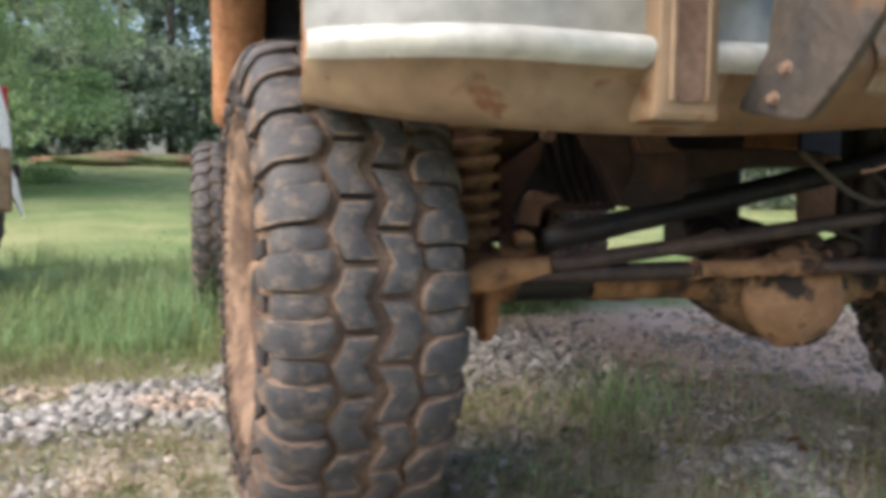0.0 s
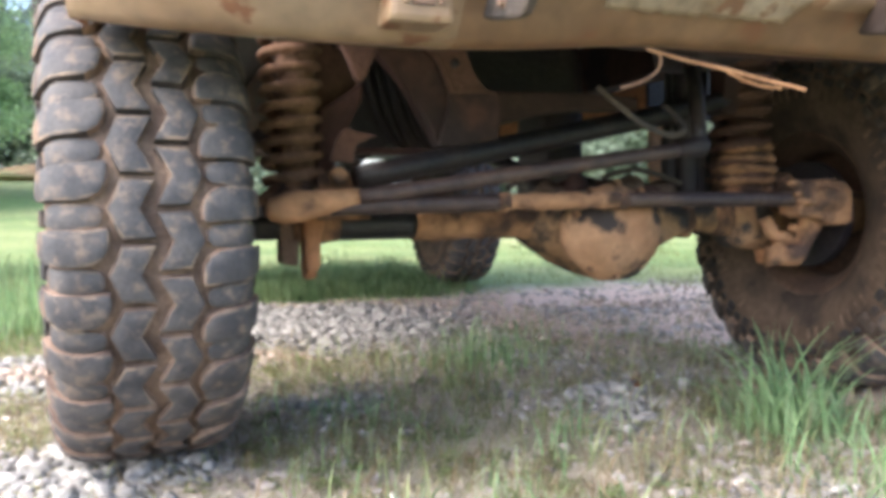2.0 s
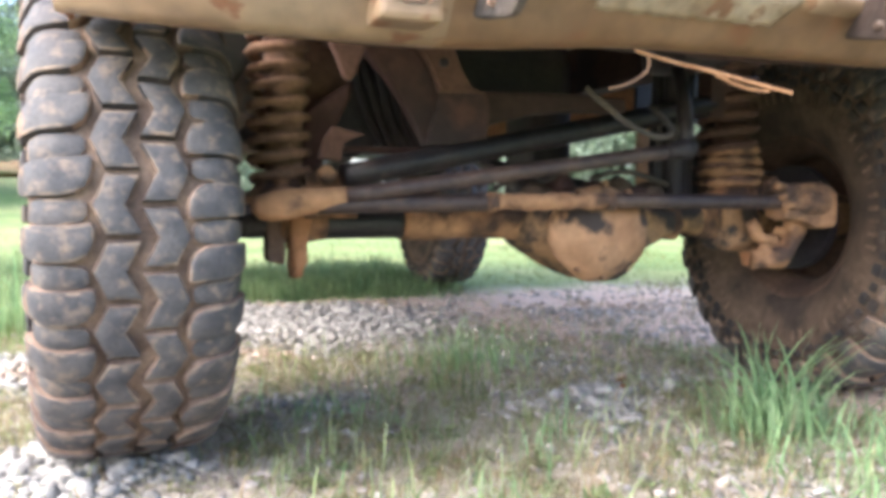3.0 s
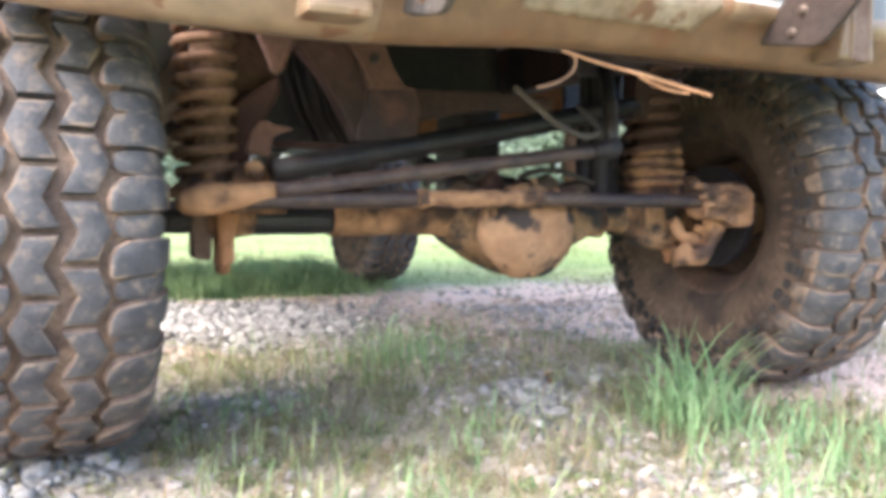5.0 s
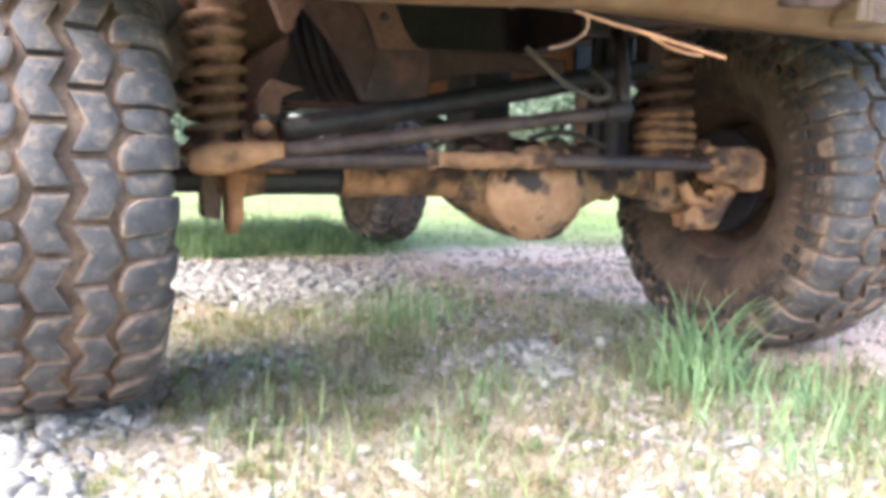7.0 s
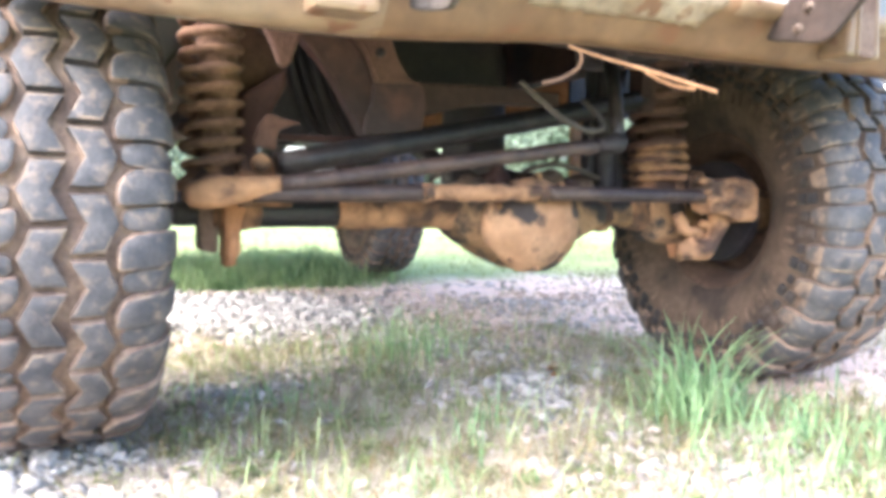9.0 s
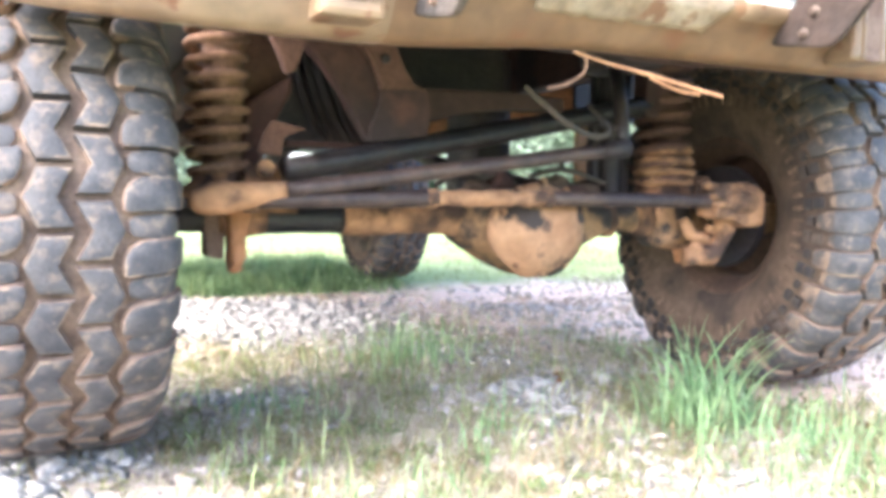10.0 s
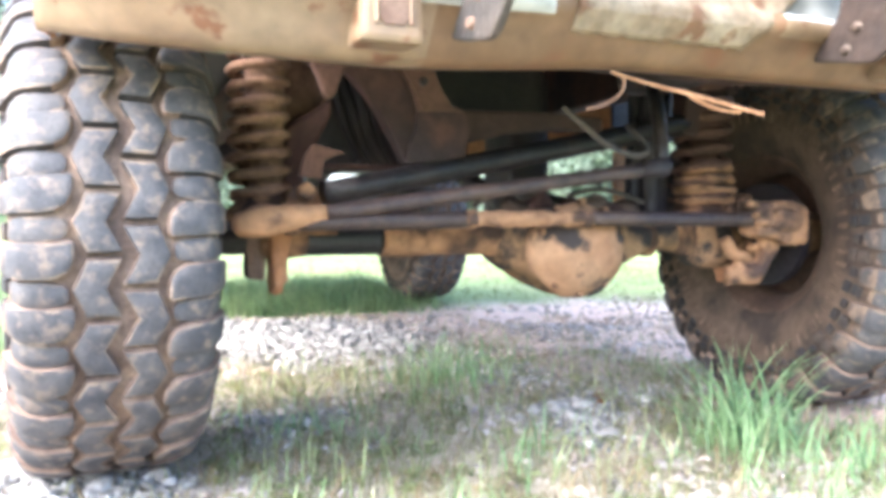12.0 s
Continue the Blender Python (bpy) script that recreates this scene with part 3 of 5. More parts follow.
for v in cover.verts:
    v.co.y *= 1.12 * (1 - 1.6 * max(0.0, -v.co.z - 0.03))
    v.co.z *= 0.99 if v.co.z < 0 else 0.85
part("differential_cover", lumpy(cover, 0.008, 16), PATCHY_MUD, truck, "rounded cover with tan mud flaking off black", True).matrix_basis = pose(0.085, -0.070, 0.383, 0, 0, -90)
for k in range(10):
    a = 2 * math.pi * k / 10 + 0.3
    part("bolt", lathe([(0, 0.008), (0.012, 0.008), (0.014, 0.004)], 6), MUD, truck).matrix_basis = pose(0.085 + 0.094 * math.cos(a), -0.088, 0.385 + 0.092 * math.sin(a), 0, 0, -90)
part("shock_tower", lumpy(plate([(0.322, 0.455), (0.424, 0.455), (0.426, 0.60), (0.43, 0.80), (0.33, 0.80), (0.327, 0.62), (0.318, 0.56)], 0.03, pose(0, 0.075, 0) @ UPRIGHT, 0.006), 0.004), DARK_STEEL, truck, "black plate behind the steering arm")
part("pinion_neck", rod((0.10, 0.08, 0.42), (0.12, 0.26, 0.47), 0.055), DARK_STEEL, truck, smooth=True)

# steering: tie rod in three pieces, drag link, track bar
part("tie_rod", rod((-0.50, -0.155, 0.437), (-0.19, -0.157, 0.441), 0.0155), ROD_BROWN, truck, "brown stained tie rod", True)
part("tie_rod", lumpy(rod((-0.20, -0.158, 0.441), (0.068, -0.158, 0.443), 0.0152, 30), 0.005, 40), MUD, truck, "adjuster sleeve caked in mud", True)
part("tie_rod", rod((0.066, -0.158, 0.443), (0.50, -0.158, 0.440), 0.0145), ROD_BROWN, truck, "brown stained tie rod", True)
for x in (-0.188, 0.055):
    part("clamp", lumpy(lathe([(-0.010, 0.010), (-0.008, 0.0175), (0.008, 0.0175), (0.010, 0.010)], 20), 0.003, 40), MUD, truck).matrix_basis = pose(x, -0.158, 0.442)
end = tube([(-0.607, -0.16, 0.434), (-0.600, -0.16, 0.434), (-0.58, -0.16, 0.435), (-0.555, -0.16, 0.438), (-0.52, -0.16, 0.444), (-0.48, -0.16, 0.450), (-0.45, -0.16, 0.454)], [0.010, 0.020, 0.0265, 0.026, 0.021, 0.017, 0.015], 18)
part("tie_rod_end", lumpy(end, 0.004, 25), SMOOTH_MUD, truck, "joint caked in smooth tan mud", True)
part("drag_link", rod((-0.455, -0.165, 0.452), (0.175, -0.203, 0.538), 0.0138), ROD_BROWN, truck, "brown stained drag link", True)
part("drag_link_end", lumpy(tube([(0.150, -0.204, 0.535), (0.182, -0.206, 0.540), (0.200, -0.206, 0.543), (0.212, -0.206, 0.545)], [0.013, 0.019, 0.021, 0.012], 14), 0.002, 30), DARK_STEEL, truck, smooth=True)
part("pitman_arm", tube(smooth_line([(0.198, -0.205, 0.527), (0.198, -0.20, 0.58), (0.212, -0.17, 0.66), (0.245, -0.11, 0.72)]), 0.0145), ROD_BLACK, truck, smooth=True)
part("steering_box", lumpy(box((0.13, 0.16, 0.16), (0.29, -0.08, 0.79), 0.03), 0.006), DARK_STEEL, truck, smooth=True)
part("track_bar", rod((-0.44, -0.09, 0.486), (0.45, 0.0, 0.662), 0.0225), ROD_BLACK, truck, "thick black track bar", True)
part("track_bar_end", lumpy(lathe([(-0.025, 0.008), (-0.022, 0.015), (0.022, 0.016), (0.025, 0.008)], 20), 0.004, 30), MUD, truck, smooth=True).matrix_basis = pose(-0.47, -0.09, 0.49, 0, 0, 80)
part("track_bar_bracket", lumpy(plate([(-0.05, -0.05), (0.05, -0.05), (0.04, 0.01), (0.012, 0.038), (-0.02, 0.045), (-0.045, 0.03)], 0.012, pose(-0.455, -0.055, 0.462) @ UPRIGHT), 0.004), MUD, truck)
part("track_bar_mount", lumpy(plate([(-0.06, -0.04), (0.05, -0.05), (0.06, 0.16), (-0.05, 0.16)], 0.05, pose(0.46, 0.0, 0.67) @ UPRIGHT), 0.003), BROWN_STEEL, truck)


# steering knuckles, mirrored
def knuckle(s, x0):
    g = thing("steering_knuckle", "", "")
    g.parent = truck
    for key in ("label", "category"):
        if key in g:
            del g[key]
    q = lambda x: x0 + s * x
    if s < 0:
        part("yoke", lumpy(plate([(-0.562, 0.335), (-0.532, 0.328), (-0.527, 0.425), (-0.565, 0.43)], 0.05, pose(0, 0.0, 0) @ UPRIGHT, 0.008), 0.004, 22), RUST_STEEL, g)
        part("ball_joint", lumpy(plate([(-0.527, 0.322), (-0.512, 0.313), (-0.494, 0.334), (-0.492, 0.375), (-0.484, 0.43), (-0.529, 0.43), (-0.526, 0.36)], 0.06, pose(0, -0.02, 0) @ UPRIGHT, 0.012), 0.006, 26), RUST_MUD, g, smooth=True)
        part("ball_joint_nut", lumpy(lathe([(0, 0.010), (0.010, 0.014), (0.026, 0.013), (0.03, 0.005)], 10), 0.003, 40), RUST_MUD, g, smooth=True).matrix_basis = pose(-0.512, -0.02, 0.336, 0, 90)
    else:
        part("yoke", lumpy(plate([(-0.035, 0.345), (0.012, 0.325), (0.03, 0.35), (0.03, 0.455), (0.01, 0.475), (-0.035, 0.44)], 0.085, pose(q(0.015), 0.0, 0) @ UPRIGHT, 0.014), 0.006, 22), MUD, g)
        part("ball_joint", lumpy(rod((q(0.035), -0.01, 0.36), (q(0.040), -0.012, 0.300), [0.030 - 0.0009 * i for i in range(15)]), 0.005, 30), RUST_MUD, g, smooth=True)
    part("ball_joint", lumpy(rod((q(0.045), 0, 0.45), (q(0.045), 0, 0.505), 0.028), 0.004, 30), MUD, g, smooth=True)
    if s > 0:
        part("knuckle_body", lumpy(plate([(-0.03, 0.318), (0.012, 0.312), (0.035, 0.36), (0.038, 0.45), (0.015, 0.50), (-0.025, 0.49), (-0.012, 0.43), (-0.014, 0.37)], 0.05, pose(q(0.085), -0.01, 0) @ (pose(0, 0, 0) if s > 0 else Matrix.Diagonal((-1, 1, 1, 1))) @ UPRIGHT, 0.012), 0.008, 25), BROWN_STEEL if s < 0 else MUD, g)
    part("steering_arm", lumpy(tube(smooth_line([(q(0.075), -0.02, 0.44), (q(0.06), -0.09, 0.445), (q(0.025), -0.155, 0.440)], 6), [0.022] * 13, 12), 0.006, 25), MUD, g, smooth=True)
    part("axle_joint", lumpy(rod((q(-0.03), 0, 0.40), (q(0.13), 0, 0.40), 0.022), 0.003, 30), MUDDY_BLACK, g, smooth=True)
    disc = lathe([(-0.012, 0.06), (-0.012, 0.122), (0.012, 0.122), (0.012, 0.06), (0.05, 0.055), (0.05, 0.02)], 44)
    part("brake_disc", disc, DARK_STEEL, g, smooth=False).matrix_basis = pose(s * 0.665, 0, 0.405, 0, 0, 0 if s > 0 else 180)
    part("brake_caliper", lumpy(box((0.075, 0.075, 0.15), (s * 0.66, 0.11, 0.44), 0.018), 0.006, 20), MUDDY_BLACK, g, smooth=True)
    return g


knuckle(-1, -0.480)
knuckle(1, 0.490)
part("tie_rod_end", lumpy(tube([(0.47, -0.158, 0.440), (0.50, -0.16, 0.441), (0.54, -0.162, 0.440), (0.58, -0.162, 0.436), (0.60, -0.162, 0.43)], [0.017, 0.022, 0.03, 0.028, 0.015], 16), 0.006, 25), MUD, truck, "joint caked in lumpy tan mud", True)
part("knuckle_arm", lumpy(plate([(0.468, 0.408), (0.525, 0.405), (0.556, 0.383), (0.611, 0.384), (0.616, 0.470), (0.595, 0.480), (0.520, 0.480), (0.462, 0.470)], 0.06, pose(0, -0.145, 0) @ UPRIGHT, 0.014), 0.009, 24), MUD, truck, "blocky arm caked in lumpy tan mud")
fork = tube(smooth_line([(0.522, -0.13, 0.435), (0.540, -0.125, 0.410), (0.550, -0.12, 0.378), (0.541, -0.115, 0.340), (0.503, -0.11, 0.318), (0.456, -0.10, 0.316)], 6), [0.021 - 0.004 * math.sin(i * 0.5) for i in range(31)], 10)
part("lower_fork", lumpy(fork, 0.008, 26), MUD, truck, "hooked lower arm caked in mud", True)
part("lower_fork", lumpy(tube(smooth_line([(0.461, -0.085, 0.400), (0.482, -0.09, 0.364), (0.520, -0.09, 0.356), (0.531, -0.09, 0.332)], 6), 0.013, 10), 0.006, 30), MUD, truck, "short curved arm caked in mud", True)
crumbs = random.Random(4)
for k in range(26):  # clods on the knuckle
    low = k % 3 == 0
    p = (crumbs.uniform(0.47, 0.55) if low else crumbs.uniform(0.46, 0.605), -0.105 if low else crumbs.uniform(-0.178, -0.12), crumbs.uniform(0.31, 0.39) if low else crumbs.uniform(0.405, 0.475))
    r = crumbs.uniform(0.008, 0.017)
    part("mud_lump", blob(p, (r * 1.3, r, r * 0.7), 0.5, 70, detail=2), MUD, truck, smooth=True)
part("axle_end", lumpy(lathe([(-0.045, 0.045), (-0.03, 0.058), (0.03, 0.062), (0.05, 0.052), (0.055, 0.03)], 28), 0.007, 22), PATCHY_MUD, truck, "flared axle end caked in mud", True).matrix_basis = pose(0.47, 0.0, 0.392)

# frame, brackets and underside
for s in (-1, 1):
    part("frame_rail", lumpy(box((0.075, 3.5, 0.13), (s * 0.40 - 0.01, 1.28, 0.80), 0.012), 0.002), BROWN_STEEL, truck, "dusty brown frame rail")
    part("control_arm", lumpy(rod((s * 0.43 - 0.01, 0.03, 0.408), (s * 0.36, 0.95, 0.56), 0.024), 0.003), DARK_STEEL, truck, smooth=True)
    part("spring_tower", lumpy(lathe([(-0.06, 0.075), (0.05, 0.085), (0.06, 0.08), (0.06, 0.02)], 28), 0.004), BROWN_STEEL, truck, smooth=True).matrix_basis = pose((-0.533 if s < 0 else 0.492), 0.02, 0.83, 0, -90)
    part("leaf_spring", tube(smooth_line([(s * 0.52, 1.9, 0.62), (s * 0.52, 2.58, 0.48), (s * 0.52, 3.2, 0.64)]), 0.03, 8), DARK_STEEL, truck)
left_edge = smooth_line([(-0.430, 0.780, 0), (-0.416, 0.746, 0), (-0.400, 0.716, 0), (-0.363, 0.677, 0), (-0.336, 0.644, 0), (-0.312, 0.605, 0), (-0.291, 0.568, 0), (-0.280, 0.546, 0)], 4)
right_edge = smooth_line([(-0.224, 0.548, 0), (-0.235, 0.599, 0), (-0.258, 0.642, 0), (-0.269, 0.670, 0), (-0.285, 0.701, 0), (-0.307, 0.723, 0), (-0.334, 0.735, 0), (-0.375, 0.745, 0), (-0.380, 0.780, 0)], 4)
BAND = [(p.x, p.y) for p in left_edge + right_edge]
part("drop_bracket", lumpy(plate(BAND, 0.036, pose(0, -0.055, 0) @ UPRIGHT, 0.006), 0.002), BROWN_STEEL, truck, "curved brown bracket hanging from the frame")
ridge = [(p.x + 0.003, -0.086, p.y + 0.002) for p in right_edge[8:-4]]
part("bracket_lip", tube(ridge, 0.0045, 8), FLANGE_DUST, truck, "dusty rolled lip of the bracket", True)
FLANGE = [(-0.360, 0.80), (-0.354, 0.75), (-0.333, 0.732), (-0.307, 0.720), (-0.285, 0.698), (-0.271, 0.667), (-0.261, 0.640), (-0.165, 0.643), (-0.191, 0.653), (-0.212, 0.682), (-0.228, 0.717), (-0.240, 0.741), (-0.250, 0.80)]
part("flange", lumpy(plate(FLANGE, 0.012, pose(0, -0.080, 0) @ UPRIGHT, 0.003), 0.0015), FLANGE_DUST, truck, "dusty lighter flange of the bracket")
part("gusset", lumpy(plate([(-0.262, 0.641), (-0.163, 0.645), (-0.154, 0.608), (-0.163, 0.560), (-0.228, 0.547), (-0.281, 0.543), (-0.278, 0.571), (-0.264, 0.607)], 0.016, pose(0, -0.076, 0) @ UPRIGHT, 0.004), 0.002), BROWN_STEEL, truck)
part("crossmember", lumpy(plate([(-0.170, 0.652), (0.03, 0.657), (0.16, 0.652), (0.16, 0.622), (0.03, 0.622), (-0.052, 0.610), (-0.150, 0.588)], 0.05, pose(0, -0.035, 0) @ UPRIGHT, 0.008), 0.003), SHADED_STEEL, truck, "brown crossmember")
part("bolt", lathe([(0, 0.008), (0.008, 0.008), (0.010, 0.004)], 8), DARK_STEEL, truck).matrix_basis = pose(-0.252, -0.086, 0.694, 0, 0, -90)
part("bump_stop_bracket", lumpy(plate([(-0.485, 0.76), (-0.387, 0.76), (-0.389, 0.733), (-0.395, 0.716), (-0.409, 0.690), (-0.421, 0.658), (-0.434, 0.648), (-0.444, 0.658), (-0.452, 0.683), (-0.468, 0.713)], 0.022, pose(0, -0.099, 0) @ UPRIGHT, 0.006), 0.003), FLANGE_DUST, truck, "pointed dusty bracket")
part("frame_tower", lumpy(plate([(-0.478, 0.80), (-0.400, 0.80), (-0.404, 0.708), (-0.393, 0.675), (-0.439, 0.634), (-0.462, 0.611), (-0.478, 0.606)], 0.02, pose(0, 0.06, 0) @ UPRIGHT, 0.004), 0.004), FLANGE_DUST, truck, "dusty brown plate beside the spring")
part("side_link", lumpy(plate([(-0.402, 0.669), (-0.402, 0.638), (-0.416, 0.607), (-0.430, 0.579), (-0.451, 0.554), (-0.457, 0.478), (-0.494, 0.478), (-0.487, 0.613), (-0.450, 0.635), (-0.419, 0.658)], 0.03, pose(0, 0.015, 0) @ UPRIGHT, 0.008), 0.004), RED_STEEL, truck, "reddish brown side link")
part("support_bar", lumpy(box((0.17, 0.03, 0.012), (-0.325, 0.035, 0.542), 0.003), 0.002), BROWN_STEEL, truck)
# dark plate added to close the bright gap behind the spring
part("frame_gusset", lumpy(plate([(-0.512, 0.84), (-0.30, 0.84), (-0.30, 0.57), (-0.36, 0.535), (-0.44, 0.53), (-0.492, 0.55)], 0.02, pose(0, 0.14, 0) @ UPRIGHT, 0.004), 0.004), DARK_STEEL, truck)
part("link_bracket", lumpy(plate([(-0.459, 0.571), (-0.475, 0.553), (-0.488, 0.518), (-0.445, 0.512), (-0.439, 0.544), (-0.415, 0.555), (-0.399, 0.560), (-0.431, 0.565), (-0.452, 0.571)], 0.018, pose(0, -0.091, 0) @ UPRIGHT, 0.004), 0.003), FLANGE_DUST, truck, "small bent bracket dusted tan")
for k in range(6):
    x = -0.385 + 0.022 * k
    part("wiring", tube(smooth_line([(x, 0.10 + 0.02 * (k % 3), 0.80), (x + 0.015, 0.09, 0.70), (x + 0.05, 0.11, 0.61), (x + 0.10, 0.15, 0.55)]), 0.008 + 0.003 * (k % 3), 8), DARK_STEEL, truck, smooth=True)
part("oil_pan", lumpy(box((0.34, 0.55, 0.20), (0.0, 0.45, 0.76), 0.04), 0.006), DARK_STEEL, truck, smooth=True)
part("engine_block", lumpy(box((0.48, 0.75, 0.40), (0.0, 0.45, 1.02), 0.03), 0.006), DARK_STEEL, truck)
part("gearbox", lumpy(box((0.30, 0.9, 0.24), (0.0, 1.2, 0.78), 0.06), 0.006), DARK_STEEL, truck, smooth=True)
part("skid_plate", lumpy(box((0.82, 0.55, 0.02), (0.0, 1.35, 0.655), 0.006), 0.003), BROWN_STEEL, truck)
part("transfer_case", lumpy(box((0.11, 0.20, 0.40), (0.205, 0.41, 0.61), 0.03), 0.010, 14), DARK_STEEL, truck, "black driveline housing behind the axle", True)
part("drive_shaft", rod((0.12, 0.26, 0.47), (0.26, 1.15, 0.66), 0.026), DARK_STEEL, truck, smooth=True)
part("drive_shaft", rod((0.05, 1.6, 0.70), (0.0, 2.45, 0.45), 0.035), DARK_STEEL, truck, smooth=True)
part("exhaust_pipe", tube(smooth_line([(-0.12, 0.25, 0.72), (-0.22, 0.6, 0.62), (-0.24, 1.1, 0.64), (-0.3, 1.9, 0.68), (-0.42, 3.1, 0.70)]), 0.028), BROWN_STEEL, truck, smooth=True)
part("rear_axle", lumpy(rod((-0.70, 2.58, 0.405), (0.62, 2.58, 0.405), 0.042), 0.003), DARK_STEEL, truck, smooth=True)
part("rear_differential", blob((-0.02, 2.58, 0.405), (0.15, 0.15, 0.14), 0.05), DARK_STEEL, truck, smooth=True)
part("fuel_tank", lumpy(box((0.65, 0.55, 0.20), (-0.2, 3.1, 0.80), 0.05), 0.004), DARK_STEEL, truck, smooth=True)
for k, (x, y, r) in enumerate(((-0.30, 0.16, 0.03), (-0.33, 0.2, 0.022), (-0.26, 0.24, 0.02))):
    part("hose", tube(smooth_line([(x - 0.07, y, 0.78), (x - 0.01, y, 0.66), (x + 0.05, y + 0.05, 0.58), (x + 0.14, y + 0.12, 0.62)]), r), DARK_STEEL, truck, smooth=True)
part("brake_hose", tube(smooth_line([(-0.045, -0.235, 0.640), (-0.013, -0.25, 0.609), (0.031, -0.25, 0.580), (0.075, -0.25, 0.562), (0.104, -0.25, 0.557), (0.130, -0.245, 0.566), (0.134, -0.23, 0.585), (0.125, -0.19, 0.62)]), 0.0056, 8), HOSE, truck, "grey hanging hose", True)
part("brake_hose", tube(smooth_line([(0.11, 0.0, 0.49), (0.16, -0.02, 0.505), (0.22, -0.02, 0.50), (0.30, -0.01, 0.478)]), 0.006, 8), HOSE, truck, smooth=True)
part("breather_hose", tube(smooth_line([(-0.10, 0.02, 0.47), (-0.05, -0.02, 0.50), (0.0, -0.01, 0.485), (0.06, 0.02, 0.51)]), 0.006, 8), HOSE, truck, smooth=True)
part("mud_flap", lumpy(plate([(0.635, 0.47), (0.72, 0.46), (0.76, 0.50), (0.77, 0.72), (0.64, 0.72), (0.625, 0.60)], 0.012, pose(0, 0.58, 0) @ UPRIGHT, 0.004), 0.006, 14), SMOOTH_MUD, truck, "mud-caked flap behind the front wheel")
for k in range(7):
    part("mud_lump", blob((0.0 + 0.045 * k, 0.02 - 0.01 * (k % 3), 0.462 + 0.012 * math.sin(k * 2.1)), (0.035, 0.03, 0.022 + 0.008 * (k % 2)), 0.35, 30), BROWN_STEEL if k % 2 else SIDEWALL, truck, smooth=True)
part("hanging_strip", tube(smooth_line([(-0.13, -0.505, 0.650), (-0.075, -0.515, 0.636), (-0.01, -0.53, 0.622), (0.05, -0.548, 0.606), (0.097, -0.562, 0.594)]), [0.0018 + 0.0009 * min(1, i / 14) for i in range(33)], 8), TWIG, truck, "loose tan strip hanging under the bumper")
part("hanging_strip", tube(smooth_line([(-0.13, -0.505, 0.650), (-0.108, -0.505, 0.642), (-0.108, -0.50, 0.622), (-0.13, -0.49, 0.606), (-0.155, -0.48, 0.599)]), 0.0021, 8), COIL, truck, "thin brown strip curling under the bumper")
part("hanging_strip", tube(smooth_line([(-0.01, -0.529, 0.619), (0.02, -0.533, 0.607), (0.045, -0.540, 0.600), (0.066, -0.550, 0.597)]), 0.0024, 8), TWIG, truck)

VALANCE = [(-0.20, 0.78), (-0.20, 0.690), (-0.16, 0.676), (-0.08, 0.672), (0.04, 0.674), (0.07, 0.668), (0.20, 0.667), (0.24, 0.673), (0.40, 0.676), (0.43, 0.69), (0.43, 0.78)]
part("lower_valance", lumpy(plate(VALANCE, 0.012, pose(0, -0.40, 0) @ UPRIGHT, 0.003), 0.004, 14), BROWN_STEEL, truck, "dark brown strip behind the bumper's lower edge")
# dark panel added to stop light leaking past behind the bumper
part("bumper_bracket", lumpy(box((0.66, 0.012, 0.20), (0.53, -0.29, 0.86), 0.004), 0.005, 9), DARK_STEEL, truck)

# bumper: bead along the face, dusty lower face tapering back, ends swept back
CX = -0.03


def bumper_section(x):
    """(y, z) outline of the front at x, from top to the tucked-in lower edge."""
    e = max(0.0, abs(x - CX) - 0.60) / 0.23
    u = max(0.0, min(1.0, (x + 0.45) / 0.4))
    back, lift = 0.13 * e * e, 0.035 * e * e + 0.021 * u * u * (3 - 2 * u)
    bead = 0.25 if -0.275 < x < 0.115 else 1.0
    return [(-0.520 + back, 0.96), (-0.545 + back, 0.93), (-0.552 + back, 0.90), (-0.552 + back, 0.737 + lift * 0.3), (-0.552 - 0.017 * bead + back, 0.732 + lift * 0.3), (-0.552 - 0.026 * bead + back, 0.724 + lift * 0.3), (-0.552 - 0.023 * bead + back, 0.711 + lift * 0.3), (-0.552 - 0.008 * bead + back, 0.706 + lift * 0.3),
            (-0.545 + back, 0.690 + lift * 0.5), (-0.528 + back, 0.664 + lift), (-0.515 + back, 0.648 + lift), (-0.500 + back, 0.641 + lift), (-0.470 + back * 0.8, 0.643 + lift), (-0.455 + back * 0.8, 0.66 + lift)]


def bumper():
    bm = bmesh.new()
    xs = list(np.linspace(CX - 0.835, CX + 0.835, 72))
    rings = [[bm.verts.new((x, y, z)) for y, z in bumper_section(x)] for x in xs]
    for a, b in zip(rings, rings[1:]):
        for k in range(len(a) - 1):
            f = bm.faces.new((a[k], b[k], b[k + 1], a[k + 1]))
            # the bead's sky highlight is painted on as a brighter white
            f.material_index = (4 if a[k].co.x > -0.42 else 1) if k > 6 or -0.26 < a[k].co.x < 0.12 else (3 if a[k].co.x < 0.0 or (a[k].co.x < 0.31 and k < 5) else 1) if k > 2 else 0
            f.smooth = True
    # end caps: returns that run back beside the frame
    for ring, s in ((rings[0], -1), (rings[-1], 1)):
        back = [bm.verts.new((v.co.x - s * 0.012, max(v.co.y, -0.28) if k < 9 else -0.30, v.co.z)) for k, v in enumerate(ring)]
        for k in range(len(ring) - 1):
            bm.faces.new((ring[k], ring[k + 1], back[k + 1], back[k])).material_index = 2
    lumpy(bm, 0.0025, 5)
    return bm


